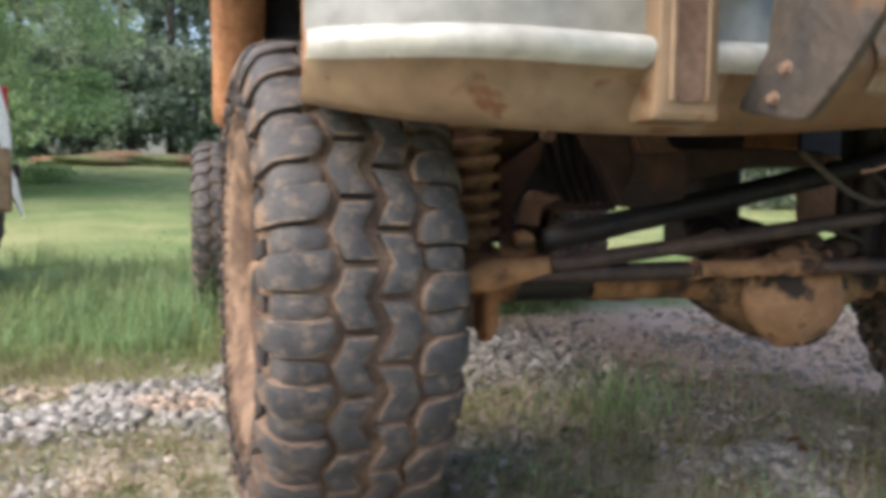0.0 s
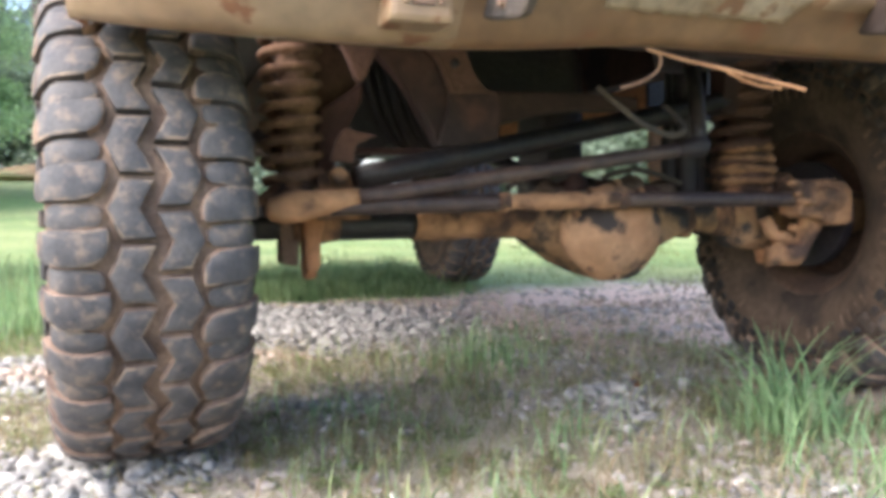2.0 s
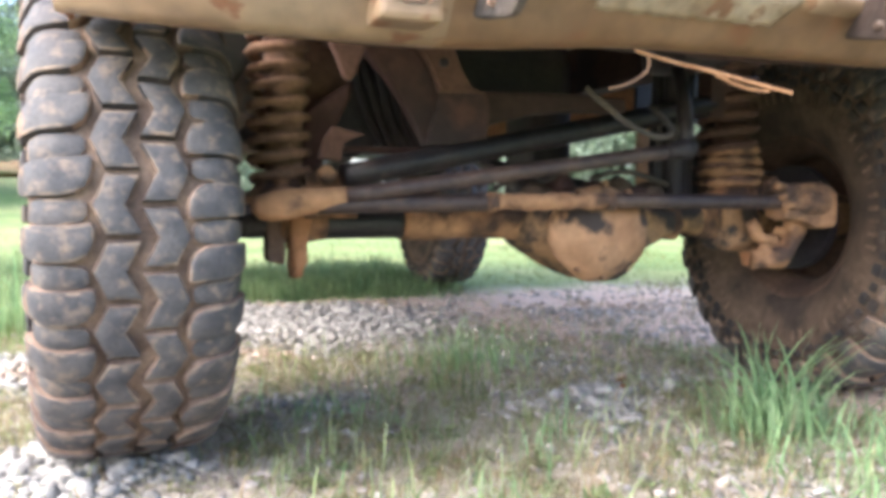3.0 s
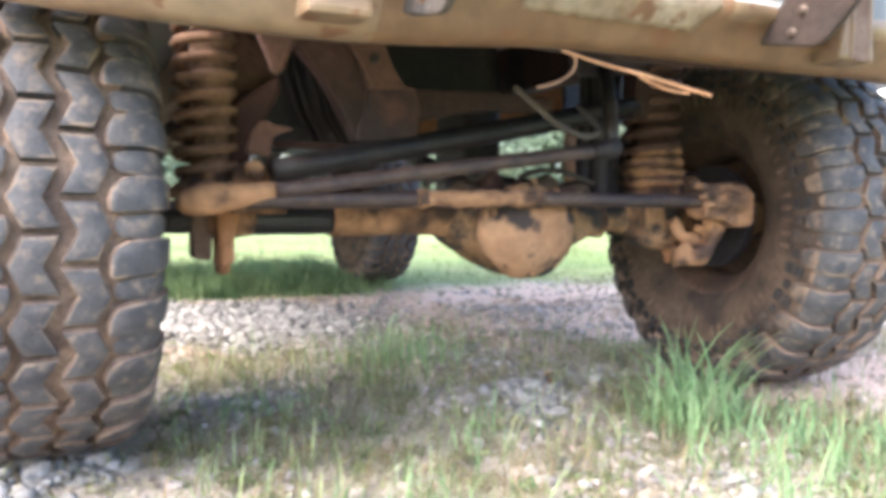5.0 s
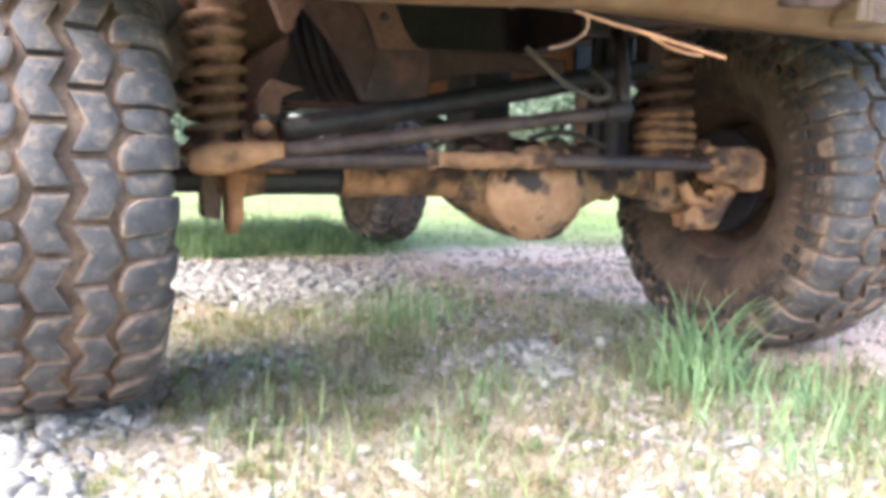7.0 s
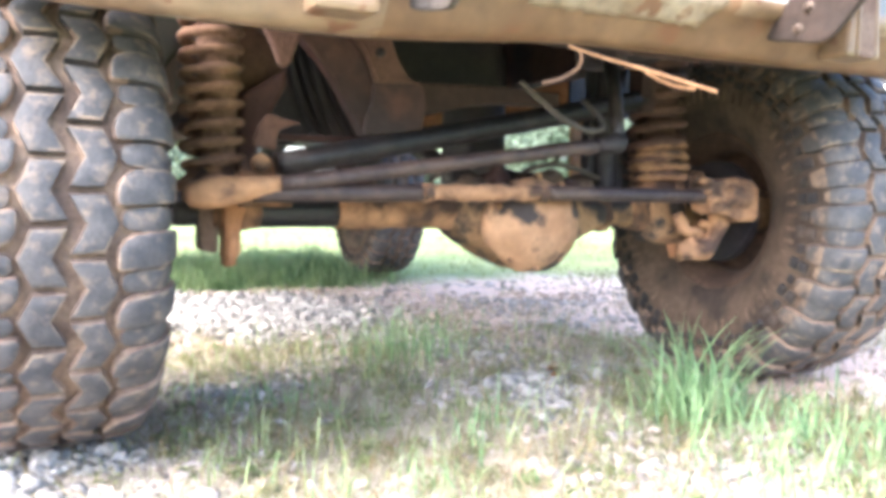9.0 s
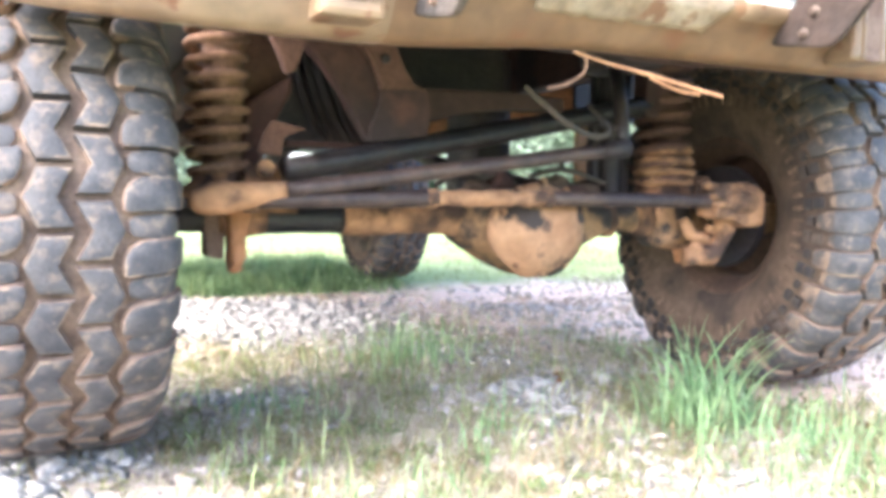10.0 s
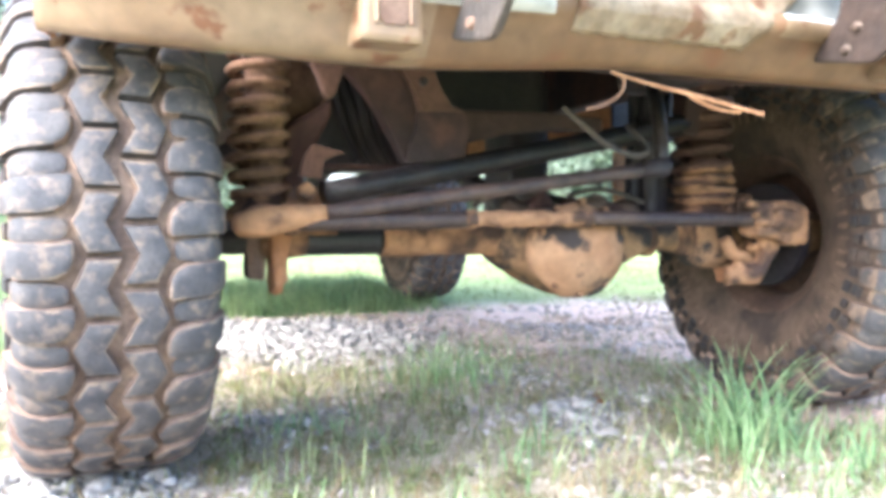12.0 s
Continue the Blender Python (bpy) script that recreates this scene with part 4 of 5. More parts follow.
bump = part("bumper", bumper(), (WHITE_PAINT, TAN_PAINT, RUST_MUD, BEAD_HIGHLIGHT, ORANGE_DUST), truck, "white steel bumper dusted tan along its lower face")
solid = bump.modifiers.new("thickness", "SOLIDIFY")
solid.thickness, solid.offset = 0.004, 1.0
for s in (-1, 1):
    x = -0.483 if s < 0 else 0.388
    low = 0.645 if s < 0 else 0.664
    guard = plate([(-0.043, low), (0.037, low), (0.035, 0.72), (0.035, 0.95), (-0.035, 0.95), (-0.035, 0.72)], 0.060, pose(x, -0.5575, 0) @ UPRIGHT, 0.008)
    g = part("bumper_guard", lumpy(guard, 0.002), TAN_PAINT, truck, "raised bumper guard with a long rusty slot")
    slot = plate([(-0.018, 0.672), (-0.012, 0.664), (0.012, 0.664), (0.018, 0.672), (0.018, 0.93), (-0.018, 0.93)], 0.006, pose(x, -0.5872, 0) @ UPRIGHT, 0.002)
    part("slot", slot, RUST_STEEL, g)
    for e in (-1, 1):
        lip = rod((x + e * 0.021, -0.588, 0.666), (x + e * 0.021, -0.588, 0.93), 0.004, 4, 8)
        part("slot_lip", lip, TAN_PAINT, g)
    # tow plate: an arm that stands out to the front and up, edge on to the bumper, its foot rounded
    px, drop = (-0.388, 0.018) if s < 0 else (0.214, 0.0)
    edge = smooth_line([(-0.592, 0.742, 0), (-0.577, 0.722, 0), (-0.552, 0.692, 0), (-0.553, 0.680, 0), (-0.597, 0.671, 0), (-0.640, 0.663, 0), (-0.662, 0.668, 0), (-0.700, 0.700, 0), (-0.745, 0.745, 0)], 4)
    outline = [(-0.545, 0.80), (-0.600, 0.78)] + [(p.x, p.y - drop) for p in edge] + [(-0.80, 0.82), (-0.82, 1.0), (-0.545, 1.0)]
    tow = plate(outline, 0.012, Matrix(((0, 0, 1, px), (1, 0, 0, 0), (0, 1, 0, 0), (0, 0, 0, 1))), 0.004)
    t = part("tow_plate", lumpy(tow, 0.002, 20), GREY_STEEL if s < 0 else PLATE_BROWN, truck, "grey tow plate standing out from the bumper" if s < 0 else "rust-brown tow plate standing out from the bumper")
    part("mounting_flange", lumpy(box((0.030, 0.030, 0.16), (px - 0.016, -0.560, 0.88), 0.004), 0.002), GREY_STEEL if s < 0 else PLATE_BROWN, t)
    for y, z in ((-0.608, 0.688), (-0.626, 0.717)):
        b = lathe([(0, 0.0085), (0.003, 0.0085), (0.004, 0.0065), (0.008, 0.006), (0.009, 0.003)], 12)
        b.transform(pose(px - 0.004, y, z - drop, 0, 0, 180))
        part("bolt", b, RUST_STEEL if s < 0 else BOLT_BROWN, t)


def flaked_panel():
    """A sheet that follows the bumper's face, its lower edge ragged, one end slanting."""
    face, rows = bumper_section(0.0)[2:10], []
    for (ya, za), (yb, zb) in zip(face, face[1:]):
        n = 8 if za - zb > 0.1 else 3
        rows += [(ya + (yb - ya) * i / n, za + (zb - za) * i / n) for i in range(n)]
    rows = [(y, z) for y, z in rows if z > 0.672]
    bm = bmesh.new()
    grid = []
    for k, (y, z) in enumerate(rows):
        left, right = -0.222, min(0.17, 0.056 + (z - 0.678) * 1.18)
        ragged = 0.007 if k == len(rows) - 1 else 0.0
        grid.append([bm.verts.new((left + (right - left) * i / 28, y - 0.0095, z + ragged * noise.noise(Vector((i * 0.7, 3, 1))))) for i in range(29)])
    for a, b in zip(grid, grid[1:]):
        for i in range(28):
            bm.faces.new((a[i], a[i + 1], b[i + 1], b[i])).smooth = True
    return bm


panel_solid = part("number_panel", flaked_panel(), FLAKED_PAINT, truck, "flaked white panel between the tow plates").modifiers.new("thickness", "SOLIDIFY")
panel_solid.thickness, panel_solid.offset = 0.003, 0.0

# body above: flared wings, floor, bonnet and cab
ARCH = [(0.66 * math.cos(a), 0.72 + 0.42 * math.sin(a)) for a in (math.pi * k / 16 for k in range(17))]


def side_outline():
    front = [(y, z) for y, z in ARCH if y > -0.45]
    rear = [(y + 2.58, z) for y, z in ARCH]
    return [(-0.28, 1.12), (-0.50, 1.25), (-0.50, 1.30), (0.75, 1.36), (0.95, 1.38), (1.35, 1.86), (3.35, 1.86), (3.45, 1.30), (3.45, 0.72), *rear, *[(y, z) for y, z in front if y > -0.25]]


for s in (-1, 1):
    side = plate(side_outline(), 0.03, pose(s * 0.86 + CX * 0.5, 0, 0) @ Matrix(((0, 0, 1, 0), (1, 0, 0, 0), (0, 1, 0, 0), (0, 0, 0, 1))), 0.0)
    part("body_side", side, WHITE_PAINT, truck, "white body side")
    flare = bmesh.new()
    n = 20
    rows = []
    for k in range(n + 1):
        a = math.pi * 0.72 * k / n
        y, z = 0.52 * math.cos(a), 0.70 + 0.46 * math.sin(a)
        k2 = 1.0 if y > 0 else 0.85
        rows.append([flare.verts.new((s * w + CX * 0.5, y + dy, z + dz)) for w, dy, dz in ((0.845, 0, 0), (0.93 * 1, 0, 0), (0.955, 0.02 * math.cos(a), 0.02), (0.945, 0.05 * math.cos(a), 0.05), (0.87, 0.07 * math.cos(a), 0.07))])
    for a, b in zip(rows, rows[1:]):
        for k in range(4):
            flare.faces.new((a[k], b[k], b[k + 1], a[k + 1]))
    fl = part("fender_flare", lumpy(flare, 0.004, 9), RUST_MUD, truck, "fender flare filmed with orange mud", True)
    sol = fl.modifiers.new("thickness", "SOLIDIFY")
    sol.thickness = 0.006
    part("inner_fender", lumpy(box((0.02, 1.15, 0.5), (s * 0.60, 0.05, 1.08), 0.004), 0.006), DARK_STEEL, truck)
    part("mud_guard", lumpy(box((0.30, 0.015, 0.62), (s * 0.74, 0.53, 0.99), 0.004), 0.006, 7), DARK_STEEL, truck)
    part("rocker", lumpy(box((0.12, 1.5, 0.14), (s * 0.82, 1.30, 0.78), 0.02), 0.003), RUST_MUD, truck)
part("floor_pan", lumpy(box((1.66, 3.0, 0.03), (CX, 2.0, 0.90), 0.004), 0.003), DARK_STEEL, truck)
part("bonnet", lumpy(box((1.68, 1.35, 0.04), (CX, 0.15, 1.34), 0.012), 0.002), WHITE_PAINT, truck)
part("grille", box((1.60, 0.05, 0.38), (CX, -0.50, 1.14), 0.015), CAR_DARK, truck)
part("radiator_support", lumpy(box((1.2, 0.05, 0.30), (CX, -0.36, 0.86), 0.01), 0.003), DARK_STEEL, truck)
part("roof", lumpy(box((1.60, 2.0, 0.05), (CX, 2.35, 1.86), 0.02), 0.002), WHITE_PAINT, truck)
part("windscreen", box((1.54, 0.02, 0.66), (CX, 1.15, 1.62), 0.004, pose(0, 0, 0, -40)), GLASS_DARK, truck)
part("tailgate", box((1.64, 0.04, 1.1), (CX, 3.42, 1.28), 0.015), WHITE_PAINT, truck)


# ---- loose stones ----
def stone_shape(seed, detail):
    rng = random.Random(seed)
    bm = bmesh.new()
    bmesh.ops.create_icosphere(bm, subdivisions=detail, radius=1.0)
    size = (1.05, rng.uniform(0.65, 0.95), rng.uniform(0.45, 0.75))
    cuts = [(Vector((rng.gauss(0, 1), rng.gauss(0, 1), rng.gauss(0, 1))).normalized(), rng.uniform(0.45, 0.72)) for _ in range(9)]
    for v in bm.verts:
        c = v.co * 1.12
        for way, reach in cuts:  # broken faces
            c = c - way * max(0.0, c.dot(way) - reach)
        v.co = Vector((c.x * size[0], c.y * size[1], c.z * size[2])) * 1.15
    bm.verts.ensure_lookup_table()
    verts = np.array([v.co[:] for v in bm.verts])
    tris = np.array([[v.index for v in f.verts] for f in bm.faces])
    bm.free()
    return verts, tris


def scatter_stones():
    rng = np.random.default_rng(5)
    shapes = {d: [stone_shape(k, d) for k in range(8)] for d in (1, 2)}
    kinds, single = {"clean": ([], [], [0]), "dusty": ([], [], [0])}, []
    tries = rng.uniform((-2.6, -1.3), (2.4, 2.3), (120000, 2))
    chance = rng.random(len(tries))
    made = 0
    for (x, y), c in zip(tries, chance):
        g = gravel_amount(x, y) * (1 - 0.45 * min(1.0, red_amount(x, y)))
        if c > g ** 1.4 * 0.85 + 0.014:
            continue
        made += 1
        near = y < 0.2 and -1.4 < x < 0.9 and y > -1.0
        verts, tris = shapes[2 if near and c < 0.18 else 1][int(rng.integers(8))]
        s = 0.005 + 0.011 * rng.random() ** 2.2 + (0.005 if g > 0.7 else 0.0) + (0.005 if y > 0.7 else 0.0) + (0.004 if y < 0.2 and g > 0.6 else 0.0)
        m = Euler(rng.uniform(-0.5, 0.5, 2).tolist() + [rng.uniform(0, 6.3)]).to_matrix()
        if s > 0.0125 and g > 0.6 and len(single) < 300 and -1.45 < x < 0.45 and -0.85 < y < 0.05:
            single.append(Matrix.Translation((x, y, height(x, y) + s * 0.3)) @ m.to_4x4() @ Matrix.Scale(s, 4))
            continue
        v = verts * s @ np.array(m).T
        v[:, :2] += (x, y)
        v[:, 2] += height(x, y) + s * rng.uniform(0.0, 0.45) + (0.008 * rng.random() if g > 0.6 else 0)
        all_v, all_t, base = kinds["dusty" if g < 0.5 or red_amount(x, y) > 0.25 else "clean"]
        all_v.append(v)
        all_t.append(tris + base[0])
        base[0] += len(v)
    return [arrays("gravel", np.concatenate(v), np.concatenate(t)) for v, t, _ in kinds.values()], single


(loose, trodden), single = scatter_stones()
tagged(part("gravel", loose, STONE), "pale grey limestone gravel strewn on the soil", "gravel", kind="stuff")
tagged(part("trodden_gravel", trodden, DUSTY_STONE), "dusty stones pressed into soil between the grass", "gravel", kind="stuff")


# ---- leaves ----
def leaf_cloud(name, centres, radii, per, size, rng, flat=0.7):
    """Many small leaves in clumps."""
    vs, ts = [], []
    quad = np.array([(-0.5, 0, 0), (0.05, -0.34, 0.06), (0.6, 0, 0), (0.05, 0.34, 0.06)])
    total = 0
    for c, r in zip(centres, radii):
        d = rng.normal(0, 1, (per, 3))
        d /= np.linalg.norm(d, axis=1)[:, None]
        p = c + d * (r * rng.random(per) ** 0.45)[:, None] * np.array([1, 1, flat])
        a, b, s = rng.uniform(0, 2 * np.pi, per), rng.normal(0, 0.7, per), size * rng.uniform(0.6, 1.4, per)
        e = rng.normal(-0.25, 0.5, per)
        ca, sa, cb, sb = np.cos(a), np.sin(a), np.cos(b), np.sin(b)
        x = np.stack([ca * np.cos(e), sa * np.cos(e), np.sin(e)], 1)
        y = np.stack([-sa * cb, ca * cb, sb], 1)
        z = np.cross(x, y)
        v = p[:, None] + s[:, None, None] * (quad[None, :, :1] * x[:, None] + quad[None, :, 1:2] * y[:, None] + quad[None, :, 2:] * z[:, None])
        vs.append(v.reshape(-1, 3))
        i = total + 4 * np.arange(per)
        ts.append(np.concatenate([np.stack([i, i + 1, i + 2], 1), np.stack([i, i + 2, i + 3], 1)]))
        total += 4 * per
    return arrays(name, np.concatenate(vs), np.concatenate(ts))


# ---- grass ----
def blades(name, roots, lengths, widths, droop, rng, segments=4, lay=0.0, stiff=0.0):
    """Curved tapering blades on the given roots."""
    n = len(roots)
    way = rng.uniform(0, 2 * np.pi, n)
    lean = lay + np.abs(rng.normal(0, droop, n))
    side = np.stack([np.cos(way + np.pi / 2 + rng.normal(0, 0.5, n)), np.sin(way + np.pi / 2), np.zeros(n)], 1)
    out = np.stack([np.cos(way), np.sin(way), np.zeros(n)], 1)
    verts = np.zeros((n, 2 * segments + 1, 3), np.float32)
    for k in range(segments + 1):
        u = k / segments
        bend = lean * ((1 - stiff) * (u * u + 0.15 * u) + stiff * (0.7 + 0.35 * u))
        mid = roots + lengths[:, None] * (out * np.sin(bend)[:, None] * u + np.array([0, 0, 1.0]) * (u * np.cos(bend * 0.8))[:, None])
        if k == segments:
            verts[:, 2 * k] = mid
        else:
            w = widths * (1 - 0.75 * u ** 1.5) * (0.7 + 0.6 * min(u * 3, 1) * 0.5)
            verts[:, 2 * k], verts[:, 2 * k + 1] = mid - side * w[:, None] / 2, mid + side * w[:, None] / 2
    tris = []
    for k in range(segments - 1):
        a = 2 * k
        tris += [(a, a + 1, a + 3), (a, a + 3, a + 2)]
    a = 2 * (segments - 1)
    tris.append((a, a + 1, a + 2))
    tris = np.array(tris)
    return arrays(name, verts.reshape(-1, 3), (tris[None] + (np.arange(n) * (2 * segments + 1))[:, None, None]).reshape(-1, 3))


def place(rng, count, low, high, keep):
    """Roots spread over a rectangle, kept by chance."""
    pts = rng.uniform(low, high, (count, 2))
    c = rng.random(count)
    return np.array([(x, y, height(x, y) - 0.004) for (x, y), k in zip(pts, c) if k < keep(x, y)])


def thin_grass(x, y):
    g = gravel_amount(x, y)
    clump = max(0.0, wave(x, y, 4.2, 17.0) + 0.35 * wave(x, y, 11.0, 5.0) + 0.18)
    under = 2.4 if y < -0.25 and x > 0.35 else 1.8 if (y < -0.3 and x > 0.05) or x < -0.85 else 1.25 if -0.7 < y < 0.9 and -0.55 < x < 0.75 else 1.0
    return max(0.0, (1.0 - 1.15 * g) * clump * 1.05 * under + 0.03 * (1 - g) + (0.16 if x < -0.85 else 0.0)) * (1 - 0.8 * red_amount(x, y))


rng = np.random.default_rng(11)
roots = place(rng, 90000, (-2.4, -1.25), (2.4, 2.3), thin_grass)
tagged(part("grass_patch", blades("grass_patch", roots, rng.uniform(0.015, 0.065, len(roots)) * (1 + 0.9 * (rng.random(len(roots)) > 0.94)), rng.uniform(0.0015, 0.0035, len(roots)), 1.3, rng, lay=0.5), GRASS),
       "thin green grass growing through the gravel", "grass", kind="stuff")
roots = place(rng, 40000, (-2.0, -1.25), (1.8, 1.6), lambda x, y: 0.7 * thin_grass(x, y) + 0.10 * (1 - gravel_amount(x, y)) + 0.02 + (0.22 if y < -0.3 and -0.6 < x < 0.05 else 0.0))
tagged(part("dry_grass", blades("dry_grass", roots, rng.uniform(0.02, 0.10, len(roots)), rng.uniform(0.0018, 0.004, len(roots)), 0.9, rng, lay=0.9), STRAW),
       "pale dry grass stalks lying over the gravel", "grass", kind="stuff")


roots = place(rng, 130000, (-2.0, -1.25), (1.9, 1.5), lambda x, y: (0.35 if x < -0.85 else 0.62) * (1 - gravel_amount(x, y)) ** 1.2 * (1 - 0.8 * red_amount(x, y)))
tagged(part("thatch", blades("thatch", roots, rng.uniform(0.012, 0.045, len(roots)), rng.uniform(0.002, 0.0042, len(roots)), 0.8, rng, 3, lay=1.0), THATCH), "low matted olive grass and dead stems", "grass", kind="stuff")


def sprig_keep(x, y):
    g = gravel_amount(x, y)
    return max(0.0, (0.15 + 0.85 * max(0.0, wave(x, y, 2.6, 50.0) + 0.15)) * (1 - 0.75 * g)) * (1 - red_amount(x, y))


roots = place(rng, 5200, (-0.62, -1.0), (1.2, 0.85), sprig_keep)
tagged(part("grass_sprigs", blades("grass_sprigs", roots, rng.uniform(0.03, 0.10, len(roots)), rng.uniform(0.003, 0.0055, len(roots)), 0.55, rng, 4, 0.0, 0.5), SPRIG), "single upright grass blades scattered over gravel", "grass", kind="stuff")


def weeds():
    """Low broad-leaved weeds in flat rosettes between the grass."""
    r = np.random.default_rng(77)
    centres, radii = [], []
    for x, y in r.uniform((-1.9, -0.95), (1.2, 1.0), (1430, 2)):
        if r.random() < 0.15 + max(0.0, 0.9 * wave(x, y, 3.1, 23.0) + 0.35) * (1 - gravel_amount(x, y)) and red_amount(x, y) < 0.5:
            centres.append(np.array([x, y, height(x, y) + 0.008]))
            radii.append(r.uniform(0.015, 0.04))
    return leaf_cloud("weeds", centres, radii, 26, 0.011, r, 0.35)


def tuft(centre, spread, count, longest, seed, width=0.007, droop=0.5, stiff=0.0, lay=0.0):
    r = np.random.default_rng(seed)
    xy = r.normal(0, spread, (count, 2)) + centre
    roots = np.array([(x, y, height(x, y) - 0.004) for x, y in xy])
    lengths = longest * (0.35 + 0.65 * r.random(count) ** 1.3)
    return tagged(part("grass_tuft", blades("grass_tuft", roots, lengths, r.uniform(0.5, 1.0, count) * width, droop, r, 5, lay, stiff), TUFT_GRASS),
                  "bright green tuft of long broad grass blades", "grass tuft", "tufts in front of the axle", "stuff")


tagged(part("weeds", weeds(), WEED), "low olive-green weeds flat on the soil", "weeds", kind="stuff")
tuft((0.31, -0.30), 0.045, 95, 0.25, 1, 0.011, 0.45, 0.6, 0.25)
tuft((0.42, -0.24), 0.045, 45, 0.25, 2, 0.010, 0.45, 0.6, 0.25)
tuft((0.28, -0.31), 0.075, 90, 0.15, 3, 0.007, 1.0, 0.5)
tuft((0.37, -0.42), 0.09, 80, 0.11, 15, 0.006, 1.2, 0.6)
tuft((0.50, -0.66), 0.10, 190, 0.12, 16, 0.007, 1.1, 0.6)
tuft((0.70, -0.60), 0.11, 150, 0.10, 17, 0.006, 1.1, 0.6)
tuft((0.62, -0.36), 0.07, 60, 0.09, 18, 0.005, 1.1, 0.5)
tuft((0.00, 0.42), 0.08, 110, 0.15, 4, 0.005)
tuft((0.12, 0.60), 0.12, 120, 0.16, 5, 0.005)
tuft((0.30, -0.64), 0.11, 190, 0.12, 6, 0.007, 1.1, 0.6)
tuft((-0.30, -0.42), 0.10, 70, 0.10, 7, 0.005)
tuft((-0.06, -0.20), 0.05, 40, 0.13, 8, 0.005)
tuft((-0.40, 0.10), 0.09, 90, 0.09, 9, 0.005)
tuft((-1.18, 1.62), 0.10, 150, 0.34, 12, 0.007, 1.0)
tuft((-1.60, 1.75), 0.2, 240, 0.28, 13, 0.006, 1.0)
tuft((-1.15, 2.1), 0.15, 200, 0.32, 14, 0.007, 1.0)


def field_keep(x, y):
    near_edge = min(1.0, max(0.0, field_amount(x, y)))
    return near_edge * (0.55 + 0.6 * wave(x, y, 0.9, 4.0))


rng = np.random.default_rng(61)
roots = place(rng, 42000, (-3.4, 0.95), (-0.9, 3.6), lambda x, y: min(1.0, max(0.0, (y - 1.12 - 0.25 * wave(x, y, 2.5, 12.0) - 0.35 * (x + 1.1)) * 3.0)) * min(1.0, max(0.0, (x + 3.3 + 0.5 * wave(x, y, 1.9, 3.0)) * 1.6)) * min(1.0, max(0.0, (3.5 - y + 0.6 * wave(x, y, 1.8, 9.0)) * 1.4)))
clumpy = np.array([0.55 + 1.6 * max(0.0, wave(x, y, 2.4, 71.0) + 0.5 * wave(x, y, 6.5, 18.0)) for x, y, _ in roots])
tagged(part("turf", blades("turf", roots, rng.uniform(0.02, 0.085, len(roots)) * clumpy, rng.uniform(0.003, 0.007, len(roots)), 1.3, rng), TURF), "short green turf along the drive", "grass", kind="stuff")
roots = place(rng, 17000, (-3.2, 1.75), (-0.95, 5.2), lambda x, y: max(0.0, 0.06 + 0.95 * wave(x, y, 1.6, 31.0)) * min(1.0, (y - 1.4) * 0.8))
tall = np.array([0.55 + 0.9 * max(0.0, wave(x, y, 1.6, 31.0) + 0.1) for x, y, _ in roots])
tagged(part("tall_grass", blades("tall_grass", roots, rng.uniform(0.05, 0.26, len(roots)) * tall, rng.uniform(0.005, 0.010, len(roots)), 1.1, rng, 4, 0.0, 0.25), TALL_GRASS), "rough tall grass in uneven clumps beside the drive", "grass", kind="stuff")
rng = np.random.default_rng(21)
roots = place(rng, 34000, (-4.5, 1.0), (4.5, 6.5), field_keep)
under_rear = (np.abs(roots[:, 0]) < 0.9) & (roots[:, 1] < 4.2)
lengths = rng.uniform(0.03, 0.10, len(roots)) * np.where(under_rear, 1.5, [0.55 + 1.6 * max(0.0, wave(x, y, 1.1, 40.0)) for x, y, _ in roots])
tagged(part("field_grass", blades("field_grass", roots, lengths, rng.uniform(0.003, 0.007, len(roots)), 1.1, rng), GRASS), "tall uneven grass at the edge of the field", "grass", kind="stuff")
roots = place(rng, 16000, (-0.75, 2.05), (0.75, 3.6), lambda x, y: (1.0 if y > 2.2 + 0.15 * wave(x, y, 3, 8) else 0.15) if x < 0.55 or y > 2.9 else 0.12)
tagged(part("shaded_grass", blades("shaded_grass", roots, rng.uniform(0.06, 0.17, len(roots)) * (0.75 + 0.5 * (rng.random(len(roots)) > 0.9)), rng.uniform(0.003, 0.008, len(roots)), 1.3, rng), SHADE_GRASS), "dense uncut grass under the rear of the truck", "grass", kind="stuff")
roots = place(rng, 30000, (-14, 6.0), (16, 22), lambda x, y: 0.9)
tagged(part("far_grass", blades("far_grass", roots, rng.uniform(0.012, 0.04, len(roots)), rng.uniform(0.01, 0.022, len(roots)), 1.3, rng, 3), FIELD_GRASS), "sunlit open field of yellowish green grass", "grass", kind="stuff")


# ---- fallen leaves ----
def dead_leaf(x, y, size, turn, tilt):
    bm = bmesh.new()
    n = 7
    left, right = [], []
    for i in range(n):
        u = i / (n - 1)
        w = 0.36 * math.sin(math.pi * min(1, u * 0.96 + 0.02)) ** 0.8
        z = 0.12 * math.sin(u * 5)
        left.append(bm.verts.new((u - 0.5, w, z + 0.18 * w)))
        right.append(bm.verts.new((u - 0.5, -w, z + 0.25 * w)))
    for i in range(n - 1):
        bm.faces.new((left[i], left[i + 1], right[i + 1], right[i]))
    bmesh.ops.solidify(bm, geom=bm.faces[:], thickness=0.02)
    ob = part("fallen_leaf", bm, DEAD_LEAF, smooth=True)
    ob.matrix_basis = pose(x, y, height(x, y) + size * 0.28, tilt, 20, turn) @ Matrix.Scale(size, 4)
    return tagged(ob, "curled reddish-brown dead leaf on the gravel", "leaf", "fallen leaves")


